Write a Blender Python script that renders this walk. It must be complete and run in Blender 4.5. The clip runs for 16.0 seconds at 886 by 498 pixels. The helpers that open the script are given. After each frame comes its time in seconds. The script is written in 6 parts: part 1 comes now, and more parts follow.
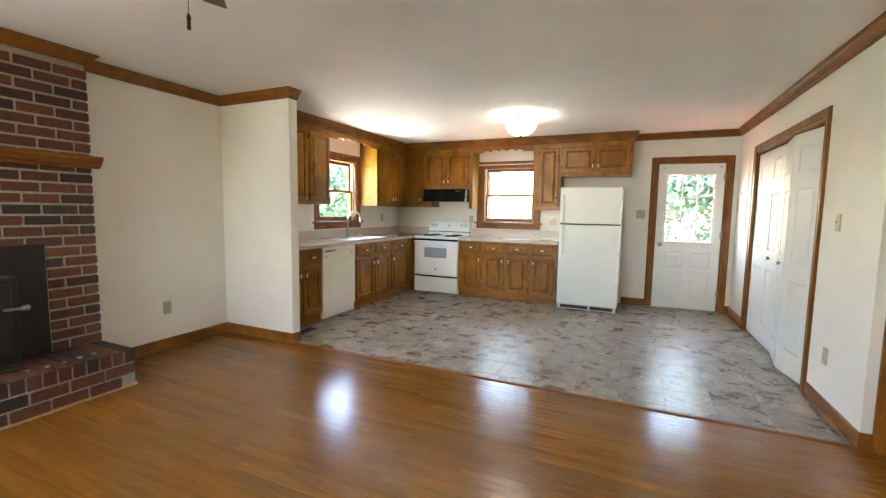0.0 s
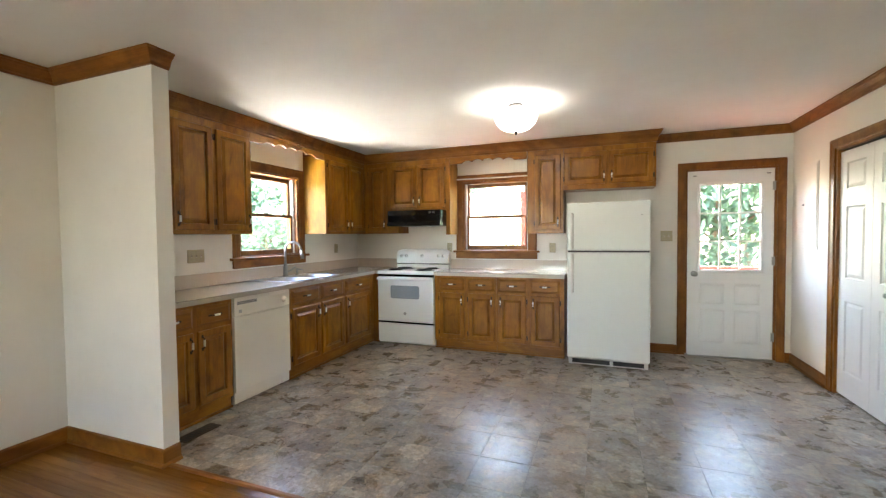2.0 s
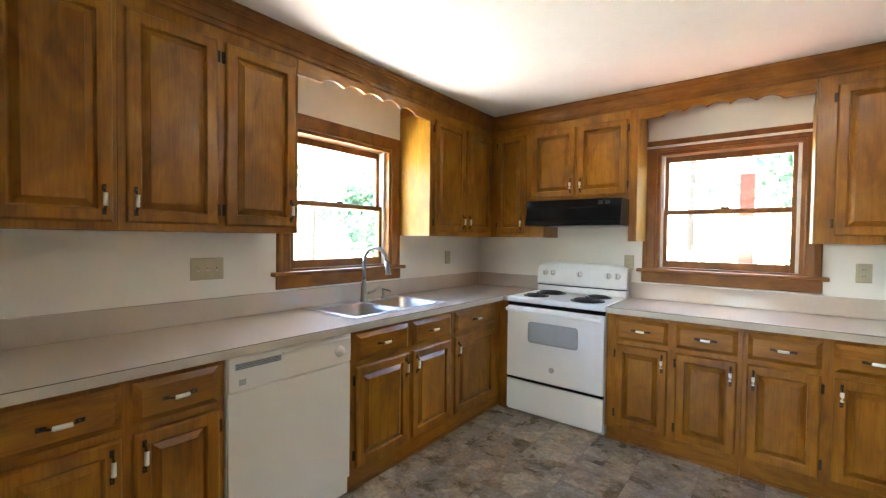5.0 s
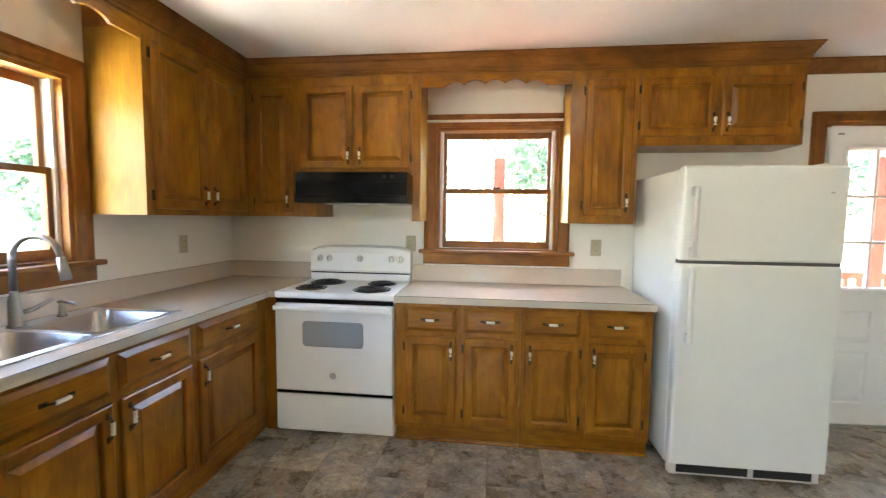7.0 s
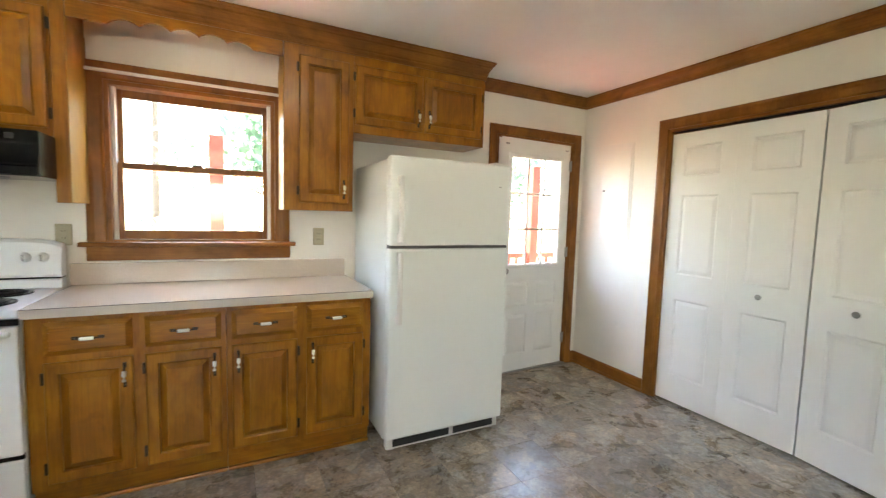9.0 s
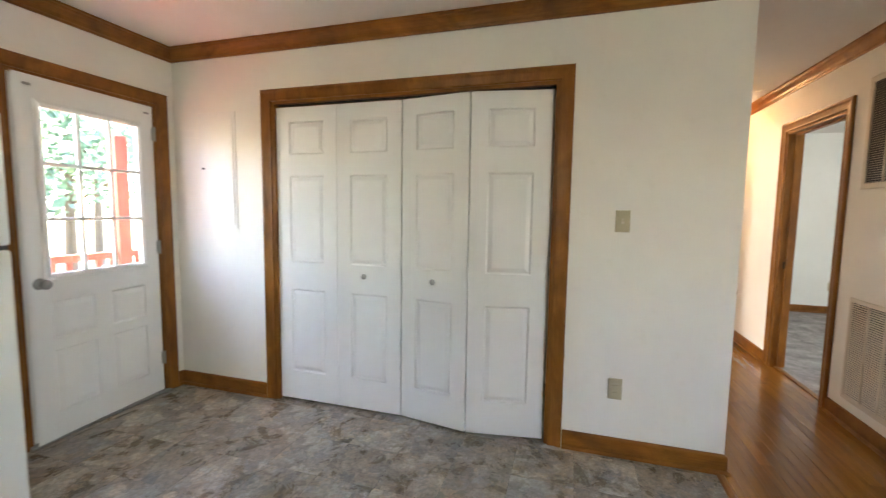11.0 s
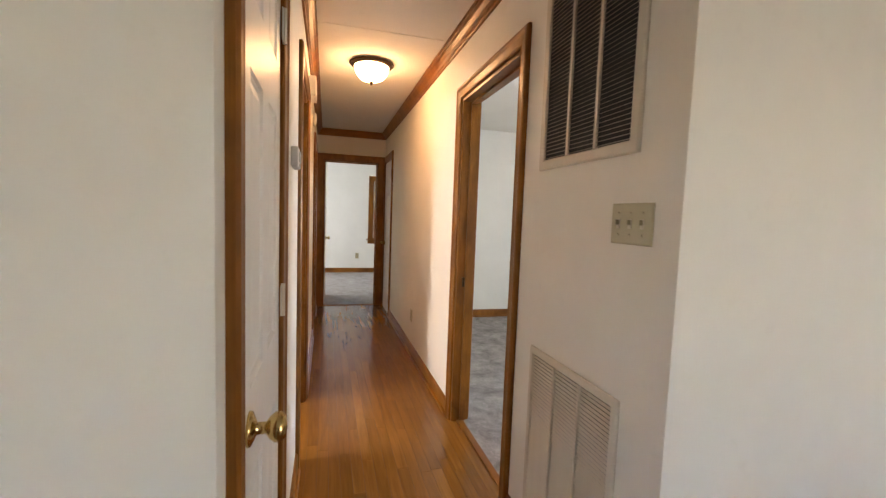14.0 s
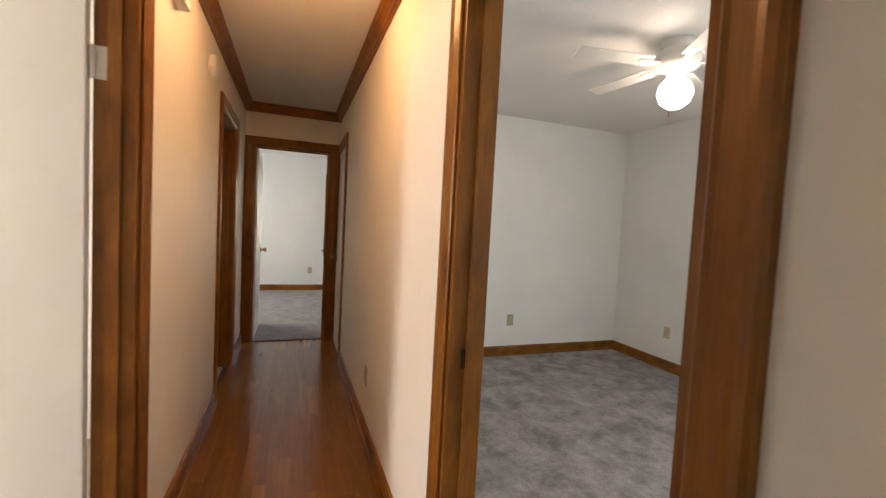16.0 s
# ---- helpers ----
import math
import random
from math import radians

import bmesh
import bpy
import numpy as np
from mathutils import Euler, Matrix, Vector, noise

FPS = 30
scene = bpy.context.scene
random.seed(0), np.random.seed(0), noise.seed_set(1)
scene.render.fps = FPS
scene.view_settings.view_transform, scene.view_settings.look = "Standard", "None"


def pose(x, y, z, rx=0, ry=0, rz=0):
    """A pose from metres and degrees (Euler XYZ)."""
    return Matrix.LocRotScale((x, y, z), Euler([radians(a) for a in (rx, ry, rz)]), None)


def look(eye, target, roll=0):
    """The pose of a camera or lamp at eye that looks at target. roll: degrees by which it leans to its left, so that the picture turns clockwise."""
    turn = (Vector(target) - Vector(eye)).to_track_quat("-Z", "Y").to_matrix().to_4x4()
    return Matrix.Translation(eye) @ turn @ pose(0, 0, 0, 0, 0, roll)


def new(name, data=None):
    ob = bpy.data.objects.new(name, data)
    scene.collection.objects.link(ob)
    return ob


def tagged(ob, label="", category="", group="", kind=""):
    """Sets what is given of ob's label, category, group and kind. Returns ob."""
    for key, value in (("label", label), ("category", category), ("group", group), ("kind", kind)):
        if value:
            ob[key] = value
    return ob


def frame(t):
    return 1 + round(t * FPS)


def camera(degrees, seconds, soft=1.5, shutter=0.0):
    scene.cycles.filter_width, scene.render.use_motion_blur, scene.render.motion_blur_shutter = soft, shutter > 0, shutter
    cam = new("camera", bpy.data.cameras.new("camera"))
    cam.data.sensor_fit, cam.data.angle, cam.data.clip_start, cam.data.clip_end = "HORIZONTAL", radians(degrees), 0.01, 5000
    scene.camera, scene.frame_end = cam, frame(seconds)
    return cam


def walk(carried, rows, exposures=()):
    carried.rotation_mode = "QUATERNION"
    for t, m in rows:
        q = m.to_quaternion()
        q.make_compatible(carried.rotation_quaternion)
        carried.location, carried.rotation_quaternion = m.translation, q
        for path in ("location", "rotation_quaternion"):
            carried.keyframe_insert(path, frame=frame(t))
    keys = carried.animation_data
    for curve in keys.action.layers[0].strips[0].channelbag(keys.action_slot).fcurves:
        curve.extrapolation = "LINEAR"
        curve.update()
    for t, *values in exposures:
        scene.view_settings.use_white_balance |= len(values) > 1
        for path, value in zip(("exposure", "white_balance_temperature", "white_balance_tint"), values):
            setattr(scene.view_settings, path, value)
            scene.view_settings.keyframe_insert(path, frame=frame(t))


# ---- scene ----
cam = camera(93.2, 16.0, soft=1.25, shutter=0.2)
PATH = [
    (0, (0.153, -0.153, 1.331), (-0.662, 1.664, 1.147), 0.9),
    (0.5, (-0.068, 0.155, 1.318), (-0.823, 2.001, 1.171), -0.3),
    (1, (-0.196, 0.505, 1.313), (-0.872, 2.383, 1.185), -0.5),
    (1.5, (-0.292, 0.865, 1.337), (-0.981, 2.74, 1.252), -0.1),
    (2, (-0.401, 1.233, 1.353), (-1.114, 3.1, 1.287), -0.6),
    (2.5, (-0.506, 1.557, 1.358), (-1.406, 3.342, 1.303), -0.4),
    (3, (-0.626, 1.857, 1.342), (-1.69, 3.549, 1.304), 0.2),
    (3.5, (-0.76, 2.196, 1.359), (-1.957, 3.798, 1.321), 0.2),
    (3.7, (-0.81, 2.331, 1.362), (-2.076, 3.878, 1.319), 0.5),
    (5.8, (-1.615, 3.204, 1.383), (-2.765, 4.839, 1.298), 1.4),
    (6, (-1.611, 3.27, 1.39), (-2.632, 4.987, 1.296), 1.1),
    (6.5, (-1.669, 3.377, 1.392), (-2.285, 5.275, 1.271), 0.7),
    (7, (-1.716, 3.413, 1.389), (-1.945, 5.394, 1.238), 0.7),
    (7.5, (-1.715, 3.432, 1.377), (-1.634, 5.424, 1.214), 0.6),
    (8, (-1.675, 3.47, 1.369), (-1.319, 5.431, 1.196), 0.9),
    (8.2, (-1.645, 3.489, 1.367), (-1.185, 5.427, 1.191), 1.0),
    (10.3, (-1.166, 3.693, 1.344), (0.445, 4.868, 1.188), 1.5),
    (10.5, (-1.109, 3.714, 1.36), (0.599, 4.74, 1.19), 1.2),
    (11, (-0.985, 3.728, 1.33), (0.921, 4.306, 1.15), 0.8),
    (11.5, (-0.742, 3.549, 1.332), (1.241, 3.709, 1.129), 1.6),
    (12, (-0.452, 3.412, 1.314), (1.518, 3.145, 1.097), 1.8),
    (12.5, (-0.132, 3.272, 1.317), (1.771, 2.693, 1.109), 1.1),
    (13, (0.159, 3.092, 1.32), (2.028, 2.406, 1.133), 1.5),
    (13.5, (0.482, 2.949, 1.315), (2.352, 2.261, 1.14), 1.4),
    (14, (0.823, 2.79, 1.313), (2.743, 2.253, 1.158), 2.1),
    (14.5, (1.144, 2.656, 1.31), (3.105, 2.295, 1.147), 3.3),
    (15, (1.482, 2.58, 1.307), (3.44, 2.201, 1.16), 3.0),
    (15.5, (1.814, 2.501, 1.317), (3.763, 2.07, 1.187), 3.5),
    (16, (2.159, 2.45, 1.298), (4.038, 1.772, 1.193), 3.0),
]
walk(cam, [(t, look(eye, target, roll)) for t, eye, target, roll in PATH],
     exposures=[(0.0, 5.55, 6950, 10), (1.0, 5.42, 6950, 10), (3.7, 5.38, 6850, 10), (6.2, 5.5, 6700, 10), (7.3, 5.36, 7400, 10), (8.2, 5.3, 7650, 10), (10.4, 5.4, 6750, 11), (11.0, 5.2, 6950, 12), (11.5, 5.27, 6950, 13), (12.2, 5.35, 6850, 13), (13.0, 5.2, 6800, 14), (14.0, 5.0, 7000, 17), (15.0, 4.8, 7200, 18), (16.0, 4.65, 7200, 18)])

# ---- light ----
world = bpy.data.worlds.new("world")
scene.world = world
world.use_nodes = True
wn = world.node_tree
sky = wn.nodes.new("ShaderNodeTexSky")
sky.sky_type = "NISHITA"
sky.sun_disc = False
sky.sun_elevation = radians(67)
sky.sun_rotation = radians(340)
wn.links.new(sky.outputs[0], wn.nodes["Background"].inputs[0])
wn.nodes["Background"].inputs[1].default_value = 0.15


def lamp(name, kind, m, power, color=(1, 1, 1), size=(1, 1), angle=0.0):
    data = bpy.data.lights.new(name, kind)
    data.energy, data.color = power, color
    if kind == "AREA":
        data.shape, data.size, data.size_y = "RECTANGLE", size[0], size[1]
    elif kind == "SUN":
        data.angle = radians(angle)
    else:
        data.shadow_soft_size = size[0]
    ob = new(name, data)
    ob.matrix_world = m
    return ob


# the sun stands high over the back yard and lights the deck, not the rooms
lamp("sun", "SUN", look((-3, 8, 20), (0, 0, 0)), 5.0, (1, 0.94, 0.84), angle=0.5)
# area lamps stand in for daylight, in assumed window openings outside the view
# both living-room lamps are added and tilted up, to brighten the ceiling
lamp("daylight_living_west", "AREA", look((-3.77, -1.8, 1.45), (-2.7, -0.5, 2.44)), 1.8, (0.97, 0.98, 1), (0.8, 0.9))
lamp("daylight_living_south", "AREA", look((-2.0, -2.93, 1.45), (-2.0, -1.6, 2.44)), 0.45, (0.97, 0.98, 1), (0.8, 0.9))
# added bath lamp in a made-up opening, brightens the door slab and jamb
lamp("fill_bath", "AREA", look((2.9, 6.53, 1.6), (2.9, 0, 1.2)), 3.5, (1.0, 0.96, 0.93), (0.8, 0.8))
lamp("daylight_bedroom", "AREA", look((2.30, -1.03, 1.45), (2.30, 2, 1.2)), 1.5, (0.80, 0.92, 1), (0.9, 1.1))
lamp("daylight_end_room", "AREA", look((8.6, 4.47, 1.45), (8.6, 0, 1.2)), 1.6, (0.92, 0.97, 1), (1.2, 1.1))


# ---- materials ----
def mat(name, rough=0.5, metal=0.0, color=(0.8, 0.8, 0.8)):
    m = bpy.data.materials.new(name)
    m.use_nodes = True
    b = m.node_tree.nodes["Principled BSDF"]
    b.inputs["Base Color"].default_value = (*color, 1)
    b.inputs["Roughness"].default_value = rough
    b.inputs["Metallic"].default_value = metal
    return m, m.node_tree.nodes, m.node_tree.links, b


def coords(nt, ln, scale=(1, 1, 1), shift=0.0):
    """Object coordinates in metres, stretched, and shifted at random from piece to piece."""
    tc = nt.new("ShaderNodeTexCoord")
    mp = nt.new("ShaderNodeMapping")
    mp.inputs["Scale"].default_value = scale
    if shift:
        oi = nt.new("ShaderNodeObjectInfo")
        mul = nt.new("ShaderNodeVectorMath")
        mul.operation = "MULTIPLY_ADD"
        cmb = nt.new("ShaderNodeCombineXYZ")
        for i in range(3):
            ln.new(oi.outputs["Random"], cmb.inputs[i])
        mul.inputs[1].default_value = (shift, shift * 1.7, shift * 0.6)
        ln.new(cmb.outputs[0], mul.inputs[0])
        ln.new(tc.outputs["Object"], mul.inputs[2])
        ln.new(mul.outputs[0], mp.inputs[0])
    else:
        ln.new(tc.outputs["Object"], mp.inputs[0])
    return mp.outputs[0]


def noise_tex(nt, ln, vec, scale, detail=4.0, rough=0.55, dist=0.0):
    n = nt.new("ShaderNodeTexNoise")
    n.inputs["Scale"].default_value = scale
    n.inputs["Detail"].default_value = detail
    n.inputs["Roughness"].default_value = rough
    n.inputs["Distortion"].default_value = dist
    ln.new(vec, n.inputs["Vector"])
    return n.outputs["Fac"]


def ramp(nt, ln, fac, stops):
    r = nt.new("ShaderNodeValToRGB")
    e = r.color_ramp.elements
    while len(e) < len(stops):
        e.new(0.5)
    for el, (p, c) in zip(e, stops):
        el.position = p
        el.color = (*c, 1) if len(c) == 3 else c
    ln.new(fac, r.inputs[0])
    return r.outputs[0]


def mix(nt, ln, a, b, fac, mode="MIX"):
    m = nt.new("ShaderNodeMix")
    m.data_type, m.blend_type = "RGBA", mode
    for sock, val in ((m.inputs[0], fac), (m.inputs[6], a), (m.inputs[7], b)):
        if hasattr(val, "is_linked"):
            ln.new(val, sock)
        else:
            sock.default_value = val if isinstance(val, float) else (*val, 1)
    return m.outputs[2]


def bump(nt, ln, b, height, strength=0.2, dist=0.002):
    n = nt.new("ShaderNodeBump")
    n.inputs["Strength"].default_value = strength
    n.inputs["Distance"].default_value = dist
    ln.new(height, n.inputs["Height"])
    ln.new(n.outputs[0], b.inputs["Normal"])


def wood(name, dark, mid, light, axis, rough=0.35, blotch=0.5, shift=7.0, coat=0.0, fine=1.0, streak=0.55, spec=0.3, knots=0.0):
    """Stained wood with grain along an axis, soft blotches and a few knots."""
    m, nt, ln, b = mat(name, rough)
    s = [5.0, 5.0, 5.0]
    s[axis] = 2.4
    v = coords(nt, ln, s, shift)
    g = noise_tex(nt, ln, v, 1.2, 5, 0.6, 0.9)
    c = ramp(nt, ln, g, [(0.3, dark), (0.5, mid), (0.72, light)])
    s2 = [60.0 * fine, 60.0 * fine, 60.0 * fine]
    s2[axis] = 3.0
    f = noise_tex(nt, ln, coords(nt, ln, s2, shift), 2.0, 3, 0.6)
    fc = ramp(nt, ln, f, [(0.35, (0.72, 0.68, 0.64)), (0.6, (1, 1, 1))])
    c = mix(nt, ln, c, fc, streak, "MULTIPLY")
    s3 = [3.4, 3.4, 3.4]
    s3[axis] = 2.2
    bl = noise_tex(nt, ln, coords(nt, ln, s3, shift * 1.3), 1.5, 3, 0.6, 0.4)
    bc = ramp(nt, ln, bl, [(0.33, (0.55, 0.47, 0.40)), (0.62, (1.12, 1.1, 1.05))])
    c = mix(nt, ln, c, bc, blotch, "MULTIPLY")
    if knots:
        s4 = [9.0, 9.0, 9.0]
        s4[axis] = 4.0
        kn = noise_tex(nt, ln, coords(nt, ln, s4, shift * 2.1), 1.0, 4, 0.6, 0.5)
        c = mix(nt, ln, c, ramp(nt, ln, kn, [(0.57, (1, 1, 1)), (0.72, (0.62, 0.52, 0.42)), (0.82, (0.36, 0.27, 0.20))]), knots, "MULTIPLY")
    ln.new(c, b.inputs["Base Color"])
    rr = ramp(nt, ln, g, [(0.3, (rough * 1.06,) * 3), (0.7, (rough * 0.96,) * 3)])
    ln.new(rr, b.inputs["Roughness"])
    if coat:
        b.inputs["Coat Weight"].default_value = coat
        b.inputs["Coat Roughness"].default_value = 0.16
    b.inputs["Specular IOR Level"].default_value = spec
    bump(nt, ln, b, f, 0.15, 0.001)
    return m


def paint(name, color, rough=0.55, var=0.05, tex=0.12, scale=350.0, dist=0.0012):
    """Paint with a faint unevenness, roller stipple and a few scuffs."""
    m, nt, ln, b = mat(name, rough, 0, color)
    v = coords(nt, ln)
    n = noise_tex(nt, ln, v, 1.7, 4, 0.6)
    lo = tuple(c * (1 - var) for c in color)
    hi = tuple(min(1.0, c * (1 + var * 0.6)) for c in color)
    c = ramp(nt, ln, n, [(0.3, lo), (0.7, hi)])
    n2 = noise_tex(nt, ln, v, 14.0, 5, 0.7)
    c = mix(nt, ln, c, ramp(nt, ln, n2, [(0.28, (0.94, 0.93, 0.91)), (0.42, (1, 1, 1))]), 0.5, "MULTIPLY")
    ln.new(c, b.inputs["Base Color"])
    bump(nt, ln, b, noise_tex(nt, ln, v, scale, 2, 0.5), tex, dist)
    return m


def plain(name, color, rough=0.4, metal=0.0, var=0.08, scale=40.0):
    m, nt, ln, b = mat(name, rough, metal, color)
    n = noise_tex(nt, ln, coords(nt, ln), scale, 4, 0.6)
    lo = tuple(c * (1 - var) for c in color)
    hi = tuple(min(1.0, c * (1 + var)) for c in color)
    ln.new(ramp(nt, ln, n, [(0.3, lo), (0.7, hi)]), b.inputs["Base Color"])
    rv = min(0.15, var)
    ln.new(ramp(nt, ln, n, [(0.3, (rough * (1 - rv),) * 3), (0.7, (min(1, rough * (1 + rv)),) * 3)]), b.inputs["Roughness"])
    return m


CAB = [wood("cabinet_wood_" + a, (0.205, 0.072, 0.0038), (0.30, 0.116, 0.0065), (0.41, 0.172, 0.0125), i, 0.31, 0.28, coat=0.14, streak=0.7, spec=0.35, knots=0.8) for i, a in enumerate("xyz")]
PLY = wood("plywood_side", (0.26, 0.128, 0.010), (0.32, 0.164, 0.0145), (0.38, 0.205, 0.021), 2, 0.42, 0.35)
TRIM = [wood("trim_wood_" + a, (0.16, 0.054, 0.0070), (0.24, 0.089, 0.0115), (0.32, 0.130, 0.019), i, 0.38, 0.4, coat=0.06, fine=1.6) for i, a in enumerate("xyz")]
WALL = paint("wall_paint", (0.80, 0.768, 0.695), 0.6)
WALLC = paint("wall_paint_cool", (0.78, 0.79, 0.77), 0.6)
CEIL = paint("ceiling_paint", (0.80, 0.79, 0.76), 0.8, 0.04, 0.5, 120.0, 0.004)
DOORW = paint("door_paint", (0.80, 0.80, 0.77), 0.38, 0.03, 0.05, 200.0)
ENAMEL = plain("white_enamel", (0.82, 0.83, 0.81), 0.28, 0, 0.012, 3)
FRIDGE = paint("fridge_enamel", (0.78, 0.81, 0.77), 0.33, 0.015, 0.25, 260.0, 0.0008)
BISQUE = plain("bisque_enamel", (0.76, 0.72, 0.62), 0.3, 0, 0.02, 3)
IVORY = plain("ivory_plastic", (0.46, 0.41, 0.27), 0.35, 0, 0.03, 20)
WPLAST = plain("white_plastic", (0.72, 0.71, 0.67), 0.4, 0, 0.02, 20)
GREYP = plain("grey_plastic", (0.42, 0.42, 0.40), 0.45, 0, 0.03, 20)
DARKP = plain("dark_slot", (0.02, 0.02, 0.02), 0.6, 0, 0.1, 20)
BLACK = plain("black_enamel", (0.006, 0.006, 0.007), 0.12, 0, 0.03, 20)
IRON = plain("black_iron", (0.018, 0.017, 0.016), 0.5, 0.3, 0.3, 30)
STEEL = plain("stainless_steel", (0.56, 0.57, 0.58), 0.30, 1.0, 0.015, 60)
NICKEL = plain("brushed_nickel", (0.36, 0.355, 0.34), 0.36, 1.0, 0.06, 60)
BRASS = plain("brass", (0.62, 0.45, 0.18), 0.22, 1.0, 0.08, 60)
BRONZE = plain("aged_bronze", (0.05, 0.032, 0.018), 0.4, 0.8, 0.3, 60)
THERM = plain("thermostat_plastic", (0.60, 0.59, 0.56), 0.45, 0, 0.03, 20)
LOUVRE = plain("dark_louvre", (0.36, 0.31, 0.25), 0.45, 0.2, 0.1, 40)
LAMPM = plain("lamp_metal", (0.035, 0.034, 0.032), 0.4, 0.7, 0.05, 60)
CERAM = plain("white_ceramic", (0.85, 0.83, 0.78), 0.15, 0, 0.01, 20)
BLACK.node_tree.nodes["Principled BSDF"].inputs["Specular IOR Level"].default_value = 0.25
LAMIN = plain("laminate", (0.56, 0.475, 0.39), 0.13, 0, 0.07, 260)
LAMIN.node_tree.nodes["Principled BSDF"].inputs["Specular IOR Level"].default_value = 0.9
LAMEDGE = plain("laminate_edge", (0.50, 0.44, 0.355), 0.3, 0, 0.07, 260)
SEAM = plain("laminate_seam", (0.06, 0.035, 0.02), 0.4, 0, 0.2, 40)
COIL = plain("burner_coil", (0.02, 0.02, 0.02), 0.45, 0.5, 0.3, 60)
OVENGL = plain("oven_window", (0.33, 0.36, 0.37), 0.12, 0, 0.05, 200)
VENTM = plain("ivory_steel", (0.62, 0.56, 0.46), 0.45, 0, 0.03, 20)
PANELW = paint("panel_paint", (0.78, 0.755, 0.70), 0.45, 0.02, 0.1)
# gasket rubber, darkened to serve as the shade between the fridge doors too
RUBBERGAP = plain("rubber_and_gap_dark", (0.06, 0.062, 0.062), 0.6, 0, 0.1, 40)


def glass_mat():
    m, nt, ln, b = mat("window_glass", 0.0)
    out = nt["Material Output"]
    tr = nt.new("ShaderNodeBsdfTransparent")
    gl = nt.new("ShaderNodeBsdfGlossy")
    gl.inputs["Roughness"].default_value = 0.02
    lw = nt.new("ShaderNodeLayerWeight")
    lw.inputs[0].default_value = 0.5
    pw = nt.new("ShaderNodeMath")
    pw.operation = "POWER"
    pw.inputs[1].default_value = 4.0
    ln.new(lw.outputs["Facing"], pw.inputs[0])
    fr = nt.new("ShaderNodeMath")
    fr.operation = "MULTIPLY_ADD"
    fr.inputs[1].default_value = 0.7
    fr.inputs[2].default_value = 0.025
    ln.new(pw.outputs[0], fr.inputs[0])
    mx = nt.new("ShaderNodeMixShader")
    ln.new(fr.outputs[0], mx.inputs[0])
    ln.new(tr.outputs[0], mx.inputs[1])
    ln.new(gl.outputs[0], mx.inputs[2])
    ln.new(mx.outputs[0], out.inputs[0])
    return m


GLASS = glass_mat()


def glow(name, color, strength):
    m, nt, ln, b = mat(name, 0.3, 0, (0.9, 0.88, 0.84))
    b.inputs["Emission Color"].default_value = (*color, 1)
    b.inputs["Emission Strength"].default_value = strength
    return m


GLOWK = glow("kitchen_lamp_glass", (1, 0.95, 0.90), 0.16)
BULB = glow("kitchen_lamp_bulb", (1, 0.975, 0.95), 3.8)
GLOWH = glow("hall_lamp_glass", (1, 0.56, 0.25), 1.75)
GLOWB = glow("fan_lamp_glass", (1, 0.86, 0.72), 1.2)


def oak_floor():
    m, nt, ln, b = mat("oak_strip_floor", 0.22)
    v = coords(nt, ln, (1.0, 14.0, 14.0), 9.0)
    g = noise_tex(nt, ln, v, 1.6, 5, 0.62, 1.1)
    c = ramp(nt, ln, g, [(0.25, (0.180, 0.070, 0.0110)), (0.5, (0.245, 0.103, 0.0180)), (0.78, (0.315, 0.140, 0.027))])
    f = noise_tex(nt, ln, coords(nt, ln, (4.0, 90.0, 90.0), 5.0), 2.0, 3, 0.6)
    c = mix(nt, ln, c, ramp(nt, ln, f, [(0.35, (0.8, 0.75, 0.7)), (0.58, (1, 1, 1))]), 0.4, "MULTIPLY")
    oi = nt.new("ShaderNodeObjectInfo")
    ge = nt.new("ShaderNodeNewGeometry")
    ad = nt.new("ShaderNodeMath")
    ad.operation = "ADD"
    ln.new(oi.outputs["Random"], ad.inputs[0])
    ln.new(ge.outputs["Random Per Island"], ad.inputs[1])
    fr = nt.new("ShaderNodeMath")
    fr.operation = "FRACT"
    ln.new(ad.outputs[0], fr.inputs[0])
    c = mix(nt, ln, c, ramp(nt, ln, fr.outputs[0], [(0.0, (0.86, 0.82, 0.78)), (0.5, (0.98, 0.97, 0.96)), (0.93, (1.05, 1.06, 1.07)), (1.0, (1.25, 1.32, 1.34))]), 1.0, "MULTIPLY")
    ln.new(c, b.inputs["Base Color"])
    w = noise_tex(nt, ln, coords(nt, ln), 2.5, 4, 0.6)
    ln.new(ramp(nt, ln, w, [(0.3, (0.15,) * 3), (0.7, (0.26,) * 3)]), b.inputs["Roughness"])
    bump(nt, ln, b, f, 0.06, 0.0006)
    return m


